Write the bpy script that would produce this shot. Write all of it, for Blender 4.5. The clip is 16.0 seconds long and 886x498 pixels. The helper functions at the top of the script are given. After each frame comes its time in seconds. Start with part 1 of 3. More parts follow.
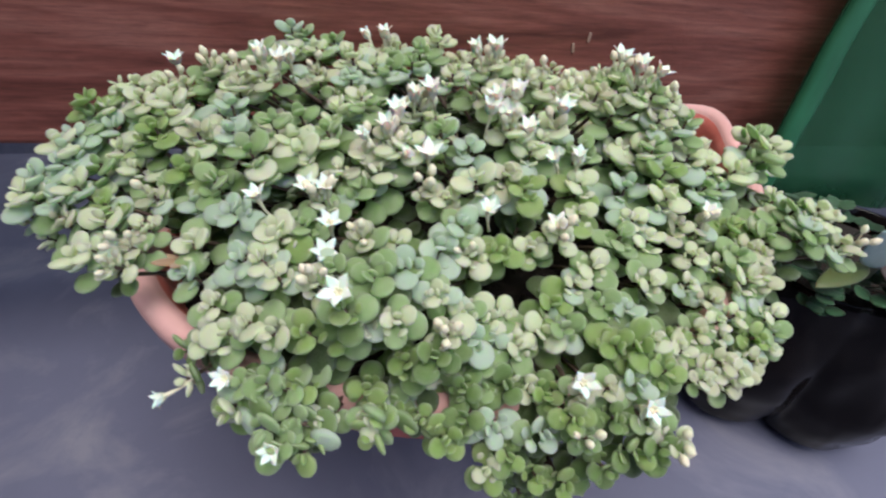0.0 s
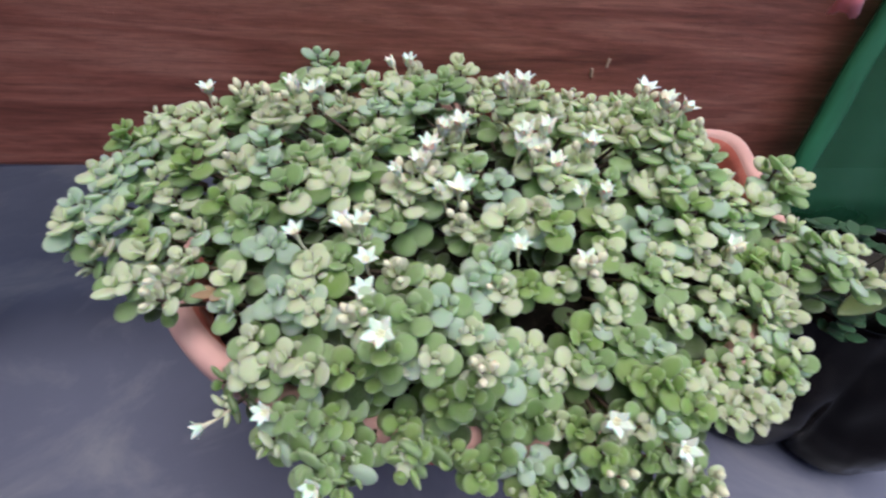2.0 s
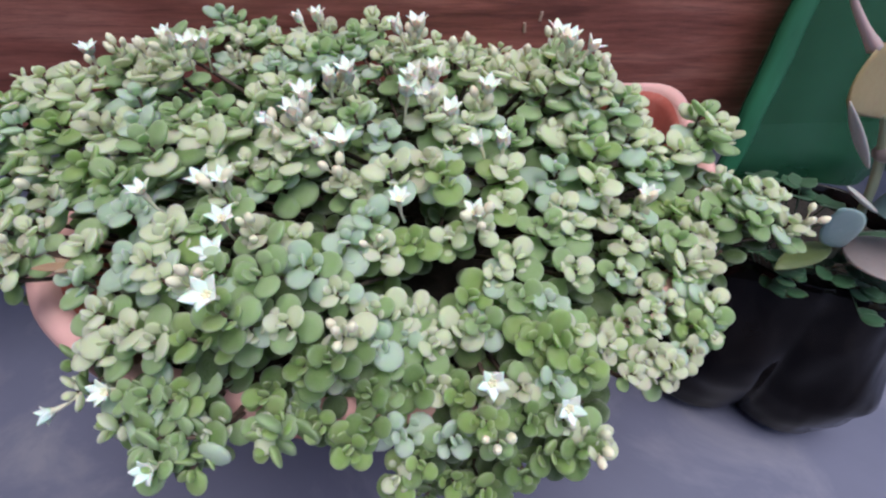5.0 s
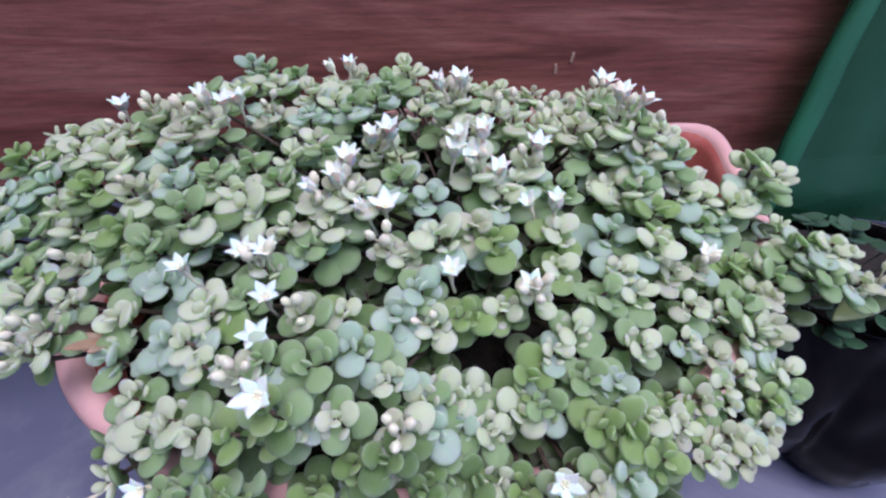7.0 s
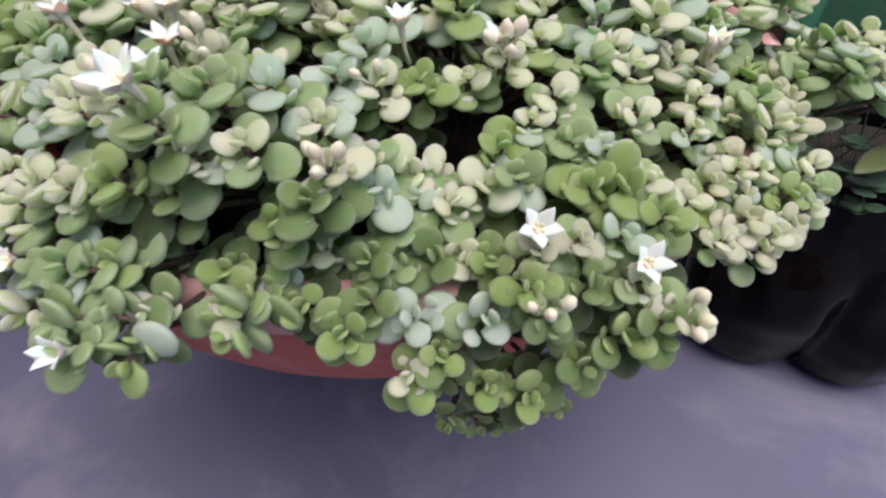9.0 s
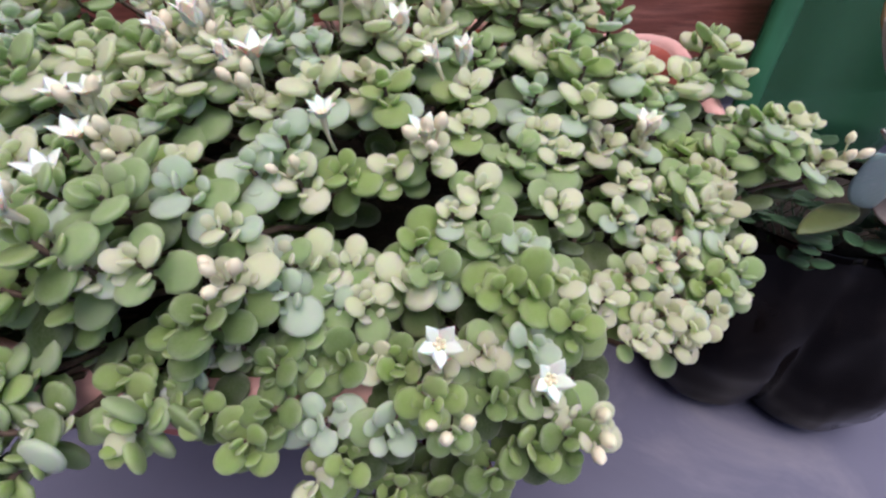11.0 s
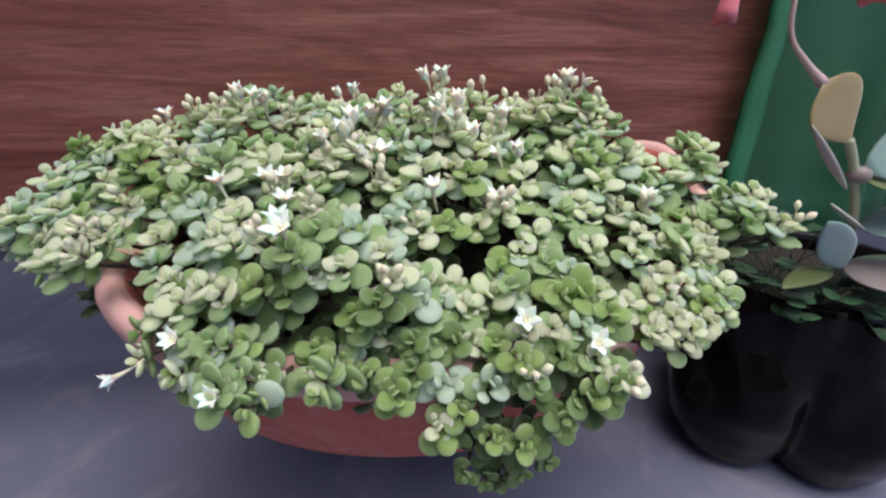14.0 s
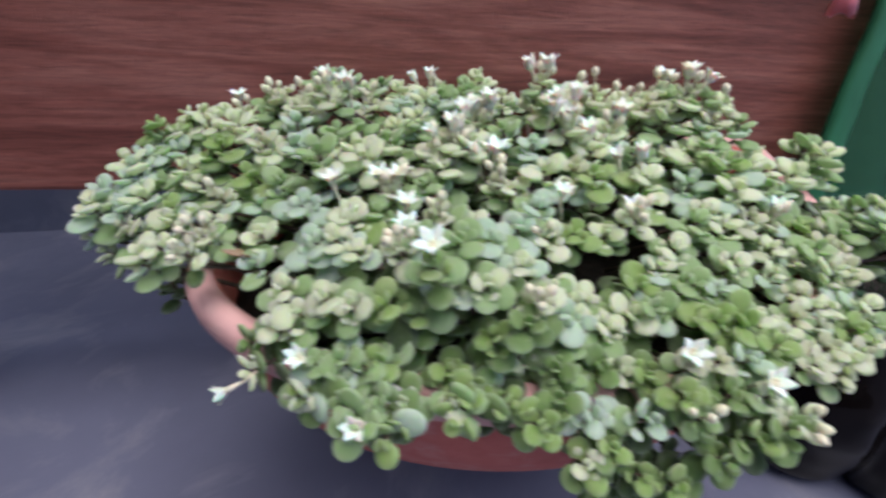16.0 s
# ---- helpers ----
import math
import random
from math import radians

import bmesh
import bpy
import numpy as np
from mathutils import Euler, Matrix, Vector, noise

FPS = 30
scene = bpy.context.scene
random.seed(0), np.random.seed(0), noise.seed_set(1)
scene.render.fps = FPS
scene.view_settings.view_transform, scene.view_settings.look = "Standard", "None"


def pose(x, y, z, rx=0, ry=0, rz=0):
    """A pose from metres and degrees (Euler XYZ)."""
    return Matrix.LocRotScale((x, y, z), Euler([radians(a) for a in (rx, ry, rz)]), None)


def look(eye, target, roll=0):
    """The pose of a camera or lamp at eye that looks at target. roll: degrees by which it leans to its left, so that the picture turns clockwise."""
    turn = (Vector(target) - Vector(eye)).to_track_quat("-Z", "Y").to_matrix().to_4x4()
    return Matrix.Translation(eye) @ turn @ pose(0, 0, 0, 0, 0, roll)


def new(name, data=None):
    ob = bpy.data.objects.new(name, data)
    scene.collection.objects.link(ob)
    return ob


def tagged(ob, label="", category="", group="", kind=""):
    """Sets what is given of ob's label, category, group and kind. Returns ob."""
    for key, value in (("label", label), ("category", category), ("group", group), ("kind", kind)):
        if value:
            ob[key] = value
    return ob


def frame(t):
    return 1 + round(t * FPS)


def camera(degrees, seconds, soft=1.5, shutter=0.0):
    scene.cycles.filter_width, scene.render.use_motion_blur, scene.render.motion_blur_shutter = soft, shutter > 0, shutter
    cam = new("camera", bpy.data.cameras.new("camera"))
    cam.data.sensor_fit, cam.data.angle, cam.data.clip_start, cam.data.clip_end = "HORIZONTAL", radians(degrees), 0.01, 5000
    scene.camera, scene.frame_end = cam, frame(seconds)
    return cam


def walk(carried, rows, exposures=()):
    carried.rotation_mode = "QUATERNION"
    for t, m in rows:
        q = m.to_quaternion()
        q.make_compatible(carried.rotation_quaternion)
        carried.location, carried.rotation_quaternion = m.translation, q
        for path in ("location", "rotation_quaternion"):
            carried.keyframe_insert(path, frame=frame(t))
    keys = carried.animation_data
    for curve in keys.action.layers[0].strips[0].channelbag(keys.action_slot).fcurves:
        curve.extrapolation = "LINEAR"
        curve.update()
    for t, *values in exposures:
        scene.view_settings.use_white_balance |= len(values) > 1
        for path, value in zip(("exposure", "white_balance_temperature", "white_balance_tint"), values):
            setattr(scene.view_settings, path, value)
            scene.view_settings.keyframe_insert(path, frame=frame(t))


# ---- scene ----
# ---------- camera ----------
cam = camera(88.6, 16.0, soft=2.3, shutter=0.5)
PATH = [
    (0, (-0.0049, -0.0063, 0.3713), (0.0092, 0.3933, 0.0710), 1.86),
    (0.5, (-0.0178, -0.0067, 0.3764), (-0.0116, 0.3960, 0.0802), 1.74),
    (1, (-0.0284, -0.0071, 0.3784), (-0.0288, 0.3982, 0.0855), 1.49),
    (1.5, (-0.0306, -0.0045, 0.3815), (-0.0304, 0.4017, 0.0898), 1.60),
    (2, (-0.0151, -0.0029, 0.3820), (-0.0079, 0.4014, 0.0880), 1.69),
    (2.5, (0.0027, -0.0010, 0.3762), (0.0202, 0.3994, 0.0774), 2.10),
    (3, (0.0193, 0.0028, 0.3770), (0.0399, 0.4043, 0.0798), 1.41),
    (3.5, (0.0288, 0.0049, 0.3764), (0.0504, 0.4064, 0.0792), 0.66),
    (4, (0.0297, 0.0014, 0.3710), (0.0508, 0.4016, 0.0719), 0.43),
    (4.5, (0.0285, 0.0003, 0.3637), (0.0486, 0.3933, 0.0552), 0.51),
    (7, (0.0121, 0.0221, 0.3725), (0.0203, 0.4300, 0.0834), -0.93),
    (7.5, (0.0083, 0.0060, 0.3720), (0.0123, 0.4160, 0.0859), -0.90),
    (8, (0.0069, 0.0050, 0.3643), (0.0089, 0.4150, 0.0781), -1.18),
    (8.5, (0.0133, -0.0043, 0.3192), (0.0237, 0.3919, 0.0144), -1.67),
    (9, (0.0234, 0.0064, 0.3061), (0.0300, 0.4016, -0.0002), -2.51),
    (11.5, (0.0430, 0.0193, 0.3312), (0.0669, 0.4293, 0.0460), -0.56),
    (12, (0.0390, 0.0070, 0.3402), (0.0624, 0.4375, 0.0869), -1.42),
    (12.5, (0.0223, -0.0350, 0.3432), (0.0458, 0.4221, 0.1419), -1.45),
    (13, (0.0134, -0.0485, 0.3369), (0.0274, 0.4144, 0.1486), -1.54),
    (13.5, (0.0148, -0.0444, 0.3339), (0.0282, 0.4169, 0.1414), -1.71),
    (14, (0.0147, -0.0417, 0.3308), (0.0290, 0.4169, 0.1321), -1.66),
    (14.5, (0.0178, -0.0374, 0.3299), (0.0348, 0.4191, 0.1266), -1.49),
    (15, (0.0196, -0.0332, 0.3310), (0.0388, 0.4222, 0.1255), -1.36),
    (15.5, (0.0097, -0.0281, 0.3310), (0.0300, 0.4248, 0.1201), -0.88),
    (16, (-0.0290, -0.0219, 0.3356), (-0.0255, 0.4279, 0.1174), -0.10),
]
EXPOSURE = [(0.0, 0.31, 6400, 9), (2.5, 0.26, 6280, 6), (3.5, 0.24, 6250, 8), (4.5, 0.26, 6220, 9), (7.0, 0.27, 5500, 24), (7.5, 0.28, 5750, 18), (8.5, 0.35, 6050, 18), (9.0, 0.36, 6550, 21),
            (11.5, 0.27, 6550, 20), (12.0, 0.29, 6080, 26), (12.5, 0.34, 6050, 22), (13.5, 0.37, 6400, 11), (14.5, 0.38, 6500, 10), (16.0, 0.36, 6200, 12)]
walk(cam, [(t, look(eye, target, roll)) for t, eye, target, roll in PATH], EXPOSURE)

# ---------- light ----------
world = bpy.data.worlds.new("overcast_sky")
scene.world = world
world.use_nodes = True
wn, wl = world.node_tree.nodes, world.node_tree.links
sky = wn.new("ShaderNodeTexSky")
sky.sky_type = 'NISHITA'
sky.sun_disc = False
sky.sun_elevation, sky.sun_rotation = radians(73.5), radians(161.5)
sky.air_density, sky.dust_density, sky.ozone_density = 1.0, 2.5, 1.0
wl.new(sky.outputs[0], wn["Background"].inputs[0])
wn["Background"].inputs[1].default_value = 0.14
sun = new("sun", bpy.data.lights.new("sun", 'SUN'))
sun.data.energy, sun.data.angle, sun.data.color = 2.45, radians(52), (1.0, 0.97, 0.93)
sun.matrix_world = look((0.14, -0.42, 1.5), (0, 0, 0))


# ---------- mesh helpers ----------
def part(name, bm, material, parent=None, label=""):
    """Links a bmesh as one smooth mesh object under a thing or part."""
    me = bpy.data.meshes.new(name)
    bm.normal_update()
    bm.to_mesh(me)
    bm.free()
    me.materials.append(material)
    me.polygons.foreach_set("use_smooth", [True] * len(me.polygons))
    ob = new(name, me)
    if parent is not None:
        ob.parent = parent
    if label:
        ob["label"] = label
    return ob


def mesh_of(name, verts, faces, material, margin=None):
    me = bpy.data.meshes.new(name)
    me.from_pydata([tuple(v) for v in verts], [], faces)
    me.materials.append(material)
    me.polygons.foreach_set("use_smooth", [True] * len(me.polygons))
    me.update()
    if margin:
        me.attributes.new("leaf_margin", 'FLOAT', 'POINT').data.foreach_set("value", margin)
    return me


def thing(name, label, category, group="", kind="", at=(0, 0, 0)):
    ob = new(name)
    ob.empty_display_size = 0.02
    ob.location = at
    return tagged(ob, label, category, group, kind)


def loft(rings, close_ends=True):
    """Vertices and faces of a skin through rings of equal count."""
    n = len(rings[0])
    verts = [v for r in rings for v in r]
    faces = []
    for i in range(len(rings) - 1):
        for j in range(n):
            k = (j + 1) % n
            faces.append((i * n + j, i * n + k, (i + 1) * n + k, (i + 1) * n + j))
    if close_ends:
        faces.append(tuple(range(n - 1, -1, -1)))
        faces.append(tuple(range((len(rings) - 1) * n, len(rings) * n)))
    return verts, faces


def bm_from(verts, faces):
    bm = bmesh.new()
    vs = [bm.verts.new(v) for v in verts]
    for f in faces:
        bm.faces.new([vs[i] for i in f])
    return bm


def tube(points, radii, sides=6):
    """A tapering tube along points."""
    rings = []
    pts = [Vector(p) for p in points]
    for i, p in enumerate(pts):
        d = (pts[min(i + 1, len(pts) - 1)] - pts[max(i - 1, 0)]).normalized()
        a = d.orthogonal().normalized()
        b = d.cross(a)
        if i:
            a = (prev - d * prev.dot(d)).normalized()
            b = d.cross(a)
        prev = a
        r = radii[min(i, len(radii) - 1)]
        rings.append([p + (a * math.cos(2 * math.pi * k / sides) + b * math.sin(2 * math.pi * k / sides)) * r for k in range(sides)])
    return loft(rings)


def smooth_line(points, steps=6):
    """Catmull-Rom points through the given ones."""
    p = [Vector(q) for q in points]
    p = [2 * p[0] - p[1]] + p + [2 * p[-1] - p[-2]]
    out = []
    for i in range(1, len(p) - 2):
        for s in range(steps):
            t = s / steps
            out.append(0.5 * ((2 * p[i]) + (p[i + 1] - p[i - 1]) * t + (2 * p[i - 1] - 5 * p[i] + 4 * p[i + 1] - p[i + 2]) * t * t
                              + (3 * p[i] - p[i - 1] - 3 * p[i + 1] + p[i + 2]) * t * t * t))
    out.append(p[-2])
    return out


# ---------- materials ----------
class Mat:
    """A small wrapper to build one Principled material."""

    def __init__(self, name, rough=0.5, **inputs):
        self.m = bpy.data.materials.new(name)
        self.m.use_nodes = True
        self.t = self.m.node_tree
        self.p = self.t.nodes["Principled BSDF"]
        self.p.inputs["Roughness"].default_value = rough
        for k, v in inputs.items():
            self.p.inputs[k.replace("_", " ")].default_value = v

    def node(self, kind, **values):
        n = self.t.nodes.new(kind)
        for k, v in values.items():
            n.inputs[k.replace("_", " ")].default_value = v
        return n

    def link(self, a, b):
        self.t.links.new(a, b)

    def coords(self, scale=(1, 1, 1), rot=(0, 0, 0), kind="Object"):
        c = self.node("ShaderNodeTexCoord")
        mp = self.node("ShaderNodeMapping")
        mp.inputs["Scale"].default_value = scale
        mp.inputs["Rotation"].default_value = [radians(a) for a in rot]
        self.link(c.outputs[kind], mp.inputs["Vector"])
        return mp.outputs[0]

    def noise(self, vec, scale, detail=5, rough=0.6, distort=0.0):
        n = self.node("ShaderNodeTexNoise", Scale=scale, Detail=detail, Roughness=rough, Distortion=distort)
        self.link(vec, n.inputs["Vector"])
        return n.outputs["Fac"]

    def ramp(self, fac, stops):
        r = self.node("ShaderNodeValToRGB")
        e = r.color_ramp.elements
        while len(e) < len(stops):
            e.new(0.5)
        for el, (pos, col) in zip(e, stops):
            el.position, el.color = pos, (*col, 1)
        self.link(fac, r.inputs["Fac"])
        return r.outputs["Color"]

    def mix(self, fac, a, b, mode="MIX"):
        n = self.node("ShaderNodeMix")
        n.data_type, n.blend_type = 'RGBA', mode
        for sock, v in ((n.inputs[0], fac), (n.inputs[6], a), (n.inputs[7], b)):
            if isinstance(v, (int, float)):
                sock.default_value = v
            elif isinstance(v, tuple):
                sock.default_value = (*v, 1)
            else:
                self.link(v, sock)
        return n.outputs[2]

    def math(self, op, a, b=0.0):
        n = self.node("ShaderNodeMath")
        n.operation = op
        for sock, v in zip(n.inputs, (a, b)):
            if isinstance(v, (int, float)):
                sock.default_value = v
            else:
                self.link(v, sock)
        return n.outputs[0]

    def color(self, c):
        self.link(c, self.p.inputs["Base Color"])
        return self

    def bump(self, height, strength=0.3, distance=0.001):
        b = self.node("ShaderNodeBump", Strength=strength, Distance=distance)
        self.link(height, b.inputs["Height"])
        self.link(b.outputs[0], self.p.inputs["Normal"])
        return self

    def roughness(self, v):
        self.link(v, self.p.inputs["Roughness"])
        return self


def leaf_material(name, dark, light, tip, rough=0.6, sheen=0.4):
    """Fleshy leaf with a mealy bloom; every leaf a little different."""
    m = Mat(name, rough, Subsurface_Weight=0.7, Subsurface_Scale=0.0035, Sheen_Weight=sheen * 0.6, Sheen_Roughness=0.5)
    m.p.inputs["Subsurface Radius"].default_value = (0.7, 1.0, 0.45)
    m.p.inputs["Specular IOR Level"].default_value = 0.25
    info = m.node("ShaderNodeObjectInfo").outputs["Random"]
    isl = m.node("ShaderNodeNewGeometry").outputs["Random Per Island"]
    rnd = m.math('FRACT', m.math('ADD', info, isl))
    rnd2 = m.math('FRACT', m.math('MULTIPLY', rnd, 7.31))
    vec = m.coords()
    blotch = m.noise(vec, 260, 3)
    c = m.mix(m.math('ADD', m.math('ADD', m.math('MULTIPLY', rnd, 0.26), m.math('MULTIPLY', blotch, 0.38)), 0.18), dark, light)
    c = m.mix(m.math('MULTIPLY', m.math('POWER', rnd2, 3.0), 0.35), c, tip)
    grain = m.ramp(m.noise(vec, 1500, 3), [(0.35, (0, 0, 0)), (0.7, (1, 1, 1))])
    c = m.mix(m.math('MULTIPLY', grain, 0.08), c, (0.66, 0.70, 0.58))
    rim = m.node("ShaderNodeAttribute")
    rim.attribute_name = "leaf_margin"
    # mealy bloom on the margin, plus painted light where edges catch it
    bloom = m.math('MULTIPLY', rim.outputs["Fac"], m.math('ADD', m.math('MULTIPLY', blotch, 0.35), 0.14))
    c = m.mix(bloom, c, (0.66, 0.72, 0.62))
    m.color(c)
    m.bump(m.noise(vec, 700, 3), 0.28, 0.0004)
    glow = m.node("ShaderNodeBsdfTranslucent")
    thin = m.node("ShaderNodeGamma", Gamma=0.6)
    m.link(m.mix(1.0, c, (0.90, 1.0, 0.74), "MULTIPLY"), thin.inputs["Color"])
    m.link(thin.outputs[0], glow.inputs["Color"])
    both = m.node("ShaderNodeMixShader", Fac=0.42)
    m.link(m.p.outputs[0], both.inputs[1])
    m.link(glow.outputs[0], both.inputs[2])
    m.link(both.outputs[0], m.t.nodes["Material Output"].inputs["Surface"])
    return m.m


LEAF = dict(
    # deep holds painted shade: inside the mound and below the front rim
    deep=leaf_material("leaf_shade_green", (0.035, 0.070, 0.020), (0.100, 0.155, 0.050), (0.16, 0.19, 0.08), sheen=0.15),
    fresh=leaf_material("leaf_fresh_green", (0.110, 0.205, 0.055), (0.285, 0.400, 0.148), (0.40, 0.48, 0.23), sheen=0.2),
    green=leaf_material("leaf_green", (0.240, 0.378, 0.142), (0.450, 0.590, 0.305), (0.58, 0.66, 0.44)),
    yellow=leaf_material("leaf_yellow_green", (0.23, 0.37, 0.09), (0.42, 0.55, 0.21), (0.54, 0.62, 0.32)),
    glaucous=leaf_material("leaf_glaucous", (0.44, 0.58, 0.46), (0.65, 0.78, 0.64), (0.76, 0.83, 0.73)),
    mauve=leaf_material("leaf_mauve", (0.53, 0.56, 0.37), (0.73, 0.73, 0.56), (0.78, 0.71, 0.60)),
    cream=leaf_material("leaf_cream", (0.66, 0.73, 0.47), (0.85, 0.89, 0.70), (0.87, 0.84, 0.71)),
)


def petal_material():
    m = Mat("petal_white", 0.55, Subsurface_Weight=0.5, Subsurface_Scale=0.002, Sheen_Weight=0.2)
    m.color(m.mix(m.noise(m.coords(), 900, 3), (0.96, 0.93, 0.83), (0.91, 0.87, 0.77)))
    return m.m


def bud_material():
    m = Mat("bud_cream", 0.6, Subsurface_Weight=0.1, Subsurface_Scale=0.002, Sheen_Weight=0.3)
    isl = m.node("ShaderNodeObjectInfo").outputs["Random"]
    c = m.mix(isl, (0.78, 0.79, 0.53), (0.80, 0.70, 0.54))
    m.color(m.mix(m.noise(m.coords(), 700, 3), c, (0.80, 0.76, 0.58)))
    return m.m


def twig_material():
    m = Mat("twig_brown", 0.75)
    m.color(m.ramp(m.noise(m.coords(), 500, 4), [(0.3, (0.045, 0.030, 0.022)), (0.7, (0.13, 0.085, 0.06))]))
    return m.m


def terracotta_material(name="terracotta", lit_mix=0.0):
    m = Mat(name, 0.8)
    v = m.coords()
    c = m.ramp(m.noise(v, 22, 6, 0.65), [(0.3, (0.42, 0.085, 0.062)), (0.55, (0.54, 0.142, 0.112)), (0.75, (0.61, 0.25, 0.20))])
    bloom = m.ramp(m.noise(v, 55, 6, 0.7), [(0.52, (0, 0, 0)), (0.75, (0.4, 0.4, 0.4))])
    # paler mix for the rim: overhead light on the lip put into the colour
    c = m.mix(lit_mix, c, (0.86, 0.62, 0.60))
    m.color(m.mix(bloom, c, (0.62, 0.44, 0.39)))
    return m.bump(m.noise(v, 400, 5), 0.35, 0.0008).m


def wood_material():
    m = Mat("stained_wood", 0.42)
    m.p.inputs["Specular IOR Level"].default_value = 0.4
    broad = m.noise(m.coords((0.8, 0.8, 8.0)), 5.0, 6, 0.62, 0.9)
    grain = m.noise(m.coords((2.5, 2.5, 38.0)), 9.0, 8, 0.70, 0.6)
    c = m.ramp(broad, [(0.30, (0.112, 0.033, 0.025)), (0.5, (0.235, 0.080, 0.062)), (0.70, (0.355, 0.150, 0.120))])
    c = m.mix(1.0, c, m.ramp(grain, [(0.32, (0.62, 0.60, 0.60)), (0.66, (1.22, 1.19, 1.17))]), "MULTIPLY")
    streak = m.ramp(m.noise(m.coords((5.0, 5.0, 110.0)), 5.0, 5, 0.65, 0.4), [(0.56, (1, 1, 1)), (0.68, (0.42, 0.38, 0.36))])
    c = m.mix(0.55, c, streak, "MULTIPLY")
    pores = m.ramp(m.noise(m.coords((14.0, 14.0, 120.0)), 7.0, 3, 0.6), [(0.60, (1, 1, 1)), (0.72, (0.55, 0.5, 0.48))])
    c = m.mix(0.6, c, pores, "MULTIPLY")
    fleck = m.ramp(m.noise(m.coords((6.0, 6.0, 90.0)), 6.0, 4, 0.6), [(0.69, (0, 0, 0)), (0.77, (0.8, 0.8, 0.8))])
    c = m.mix(m.math('MULTIPLY', fleck, 0.5), c, (0.36, 0.20, 0.17))
    m.color(c)
    m.roughness(m.math('ADD', m.math('MULTIPLY', grain, 0.25), 0.34))
    return m.bump(m.math('ADD', grain, m.math('MULTIPLY', streak, 0.5)), 0.35, 0.001).m


def floor_material():
    m = Mat("blue_grey_cement", 0.4)
    v = m.coords()
    c = m.ramp(m.noise(v, 3.5, 6, 0.55, 0.3), [(0.35, (0.108, 0.113, 0.171)), (0.6, (0.142, 0.146, 0.216)), (0.8, (0.190, 0.192, 0.260))])
    patch = m.ramp(m.noise(v, 8.0, 6, 0.62, 0.6), [(0.50, (0, 0, 0)), (0.68, (0.85, 0.85, 0.85))])
    c = m.mix(patch, c, (0.235, 0.23, 0.285))
    m.color(c)
    m.roughness(m.math('ADD', m.math('MULTIPLY', m.noise(v, 30, 4), 0.25), 0.32))
    return m.bump(m.noise(v, 120, 5), 0.15, 0.0008).m


def bag_material():
    m = Mat("black_plastic_film", 0.2)
    v = m.coords()
    m.color(m.ramp(m.noise(v, 30, 4), [(0.4, (0.003, 0.002, 0.002)), (0.8, (0.008, 0.006, 0.006))]))
    m.roughness(m.math('ADD', m.math('MULTIPLY', m.noise(v, 18, 3), 0.08), 0.02))
    m.p.inputs["Specular IOR Level"].default_value = 0.19
    return m.bump(m.noise(m.coords((1.0, 1.0, 0.6)), 16, 2, 0.4, 0.5), 0.7, 0.016).m


def sheet_material():
    """Thin green film: part of the light goes straight through and is tinted."""
    m = Mat("green_plastic_sheet", 0.3)
    v = m.coords((1, 1, 0.35))
    m.color(m.ramp(m.noise(v, 9, 5, 0.6, 0.4), [(0.32, (0.040, 0.070, 0.042)), (0.50, (0.022, 0.100, 0.050)), (0.72, (0.040, 0.15, 0.085))]))
    m.roughness(m.math('ADD', m.math('MULTIPLY', m.noise(v, 40, 4), 0.3), 0.2))
    m.bump(m.noise(v, 25, 4), 0.3, 0.003)
    clear = m.node("ShaderNodeBsdfTransparent", Color=(0.52, 0.84, 0.60, 1))
    both = m.node("ShaderNodeMixShader")
    m.link(m.math('ADD', m.math('MULTIPLY', m.noise(v, 14, 4, 0.6, 0.5), 0.40), 0.22), both.inputs[0])
    m.link(m.p.outputs[0], both.inputs[1])
    m.link(clear.outputs[0], both.inputs[2])
    m.link(both.outputs[0], m.t.nodes["Material Output"].inputs["Surface"])
    return m.m


def hem_material():
    m = Mat("green_plastic_hem", 0.5)
    v = m.coords((1, 1, 0.4))
    m.color(m.ramp(m.noise(v, 28, 5, 0.6), [(0.3, (0.012, 0.095, 0.042)), (0.7, (0.026, 0.170, 0.080))]))
    return m.bump(m.noise(v, 50, 4), 0.4, 0.002).m


def soil_material():
    m = Mat("dark_soil", 0.95)
    v = m.coords()
    m.color(m.ramp(m.noise(v, 130, 6, 0.7), [(0.35, (0.008, 0.006, 0.004)), (0.7, (0.032, 0.021, 0.015))]))
    return m.bump(m.noise(v, 220, 5), 0.9, 0.004).m


def broad_leaf_material(name, a, b, edge):
    m = Mat(name, 0.5, Subsurface_Weight=0.1, Subsurface_Scale=0.004, Sheen_Weight=0.25)
    v = m.coords()
    c = m.mix(m.noise(v, 60, 5, 0.6), a, b)
    spots = m.ramp(m.noise(v, 170, 3), [(0.62, (0, 0, 0)), (0.74, (0.6, 0.6, 0.6))])
    m.color(m.mix(spots, c, edge))
    return m.bump(m.noise(v, 300, 4), 0.25, 0.0008).m


def plaster_material():
    m = Mat("grey_plaster", 0.85)
    v = m.coords()
    m.color(m.ramp(m.noise(v, 4, 6, 0.6), [(0.35, (0.10, 0.10, 0.11)), (0.7, (0.20, 0.20, 0.20))]))
    return m.bump(m.noise(v, 90, 5), 0.4, 0.002).m


def raw_wood_material():
    m = Mat("raw_wood", 0.7)
    m.color(m.ramp(m.noise(m.coords((1, 1, 0.3)), 900, 4), [(0.3, (0.26, 0.15, 0.11)), (0.7, (0.46, 0.33, 0.26))]))
    return m.m


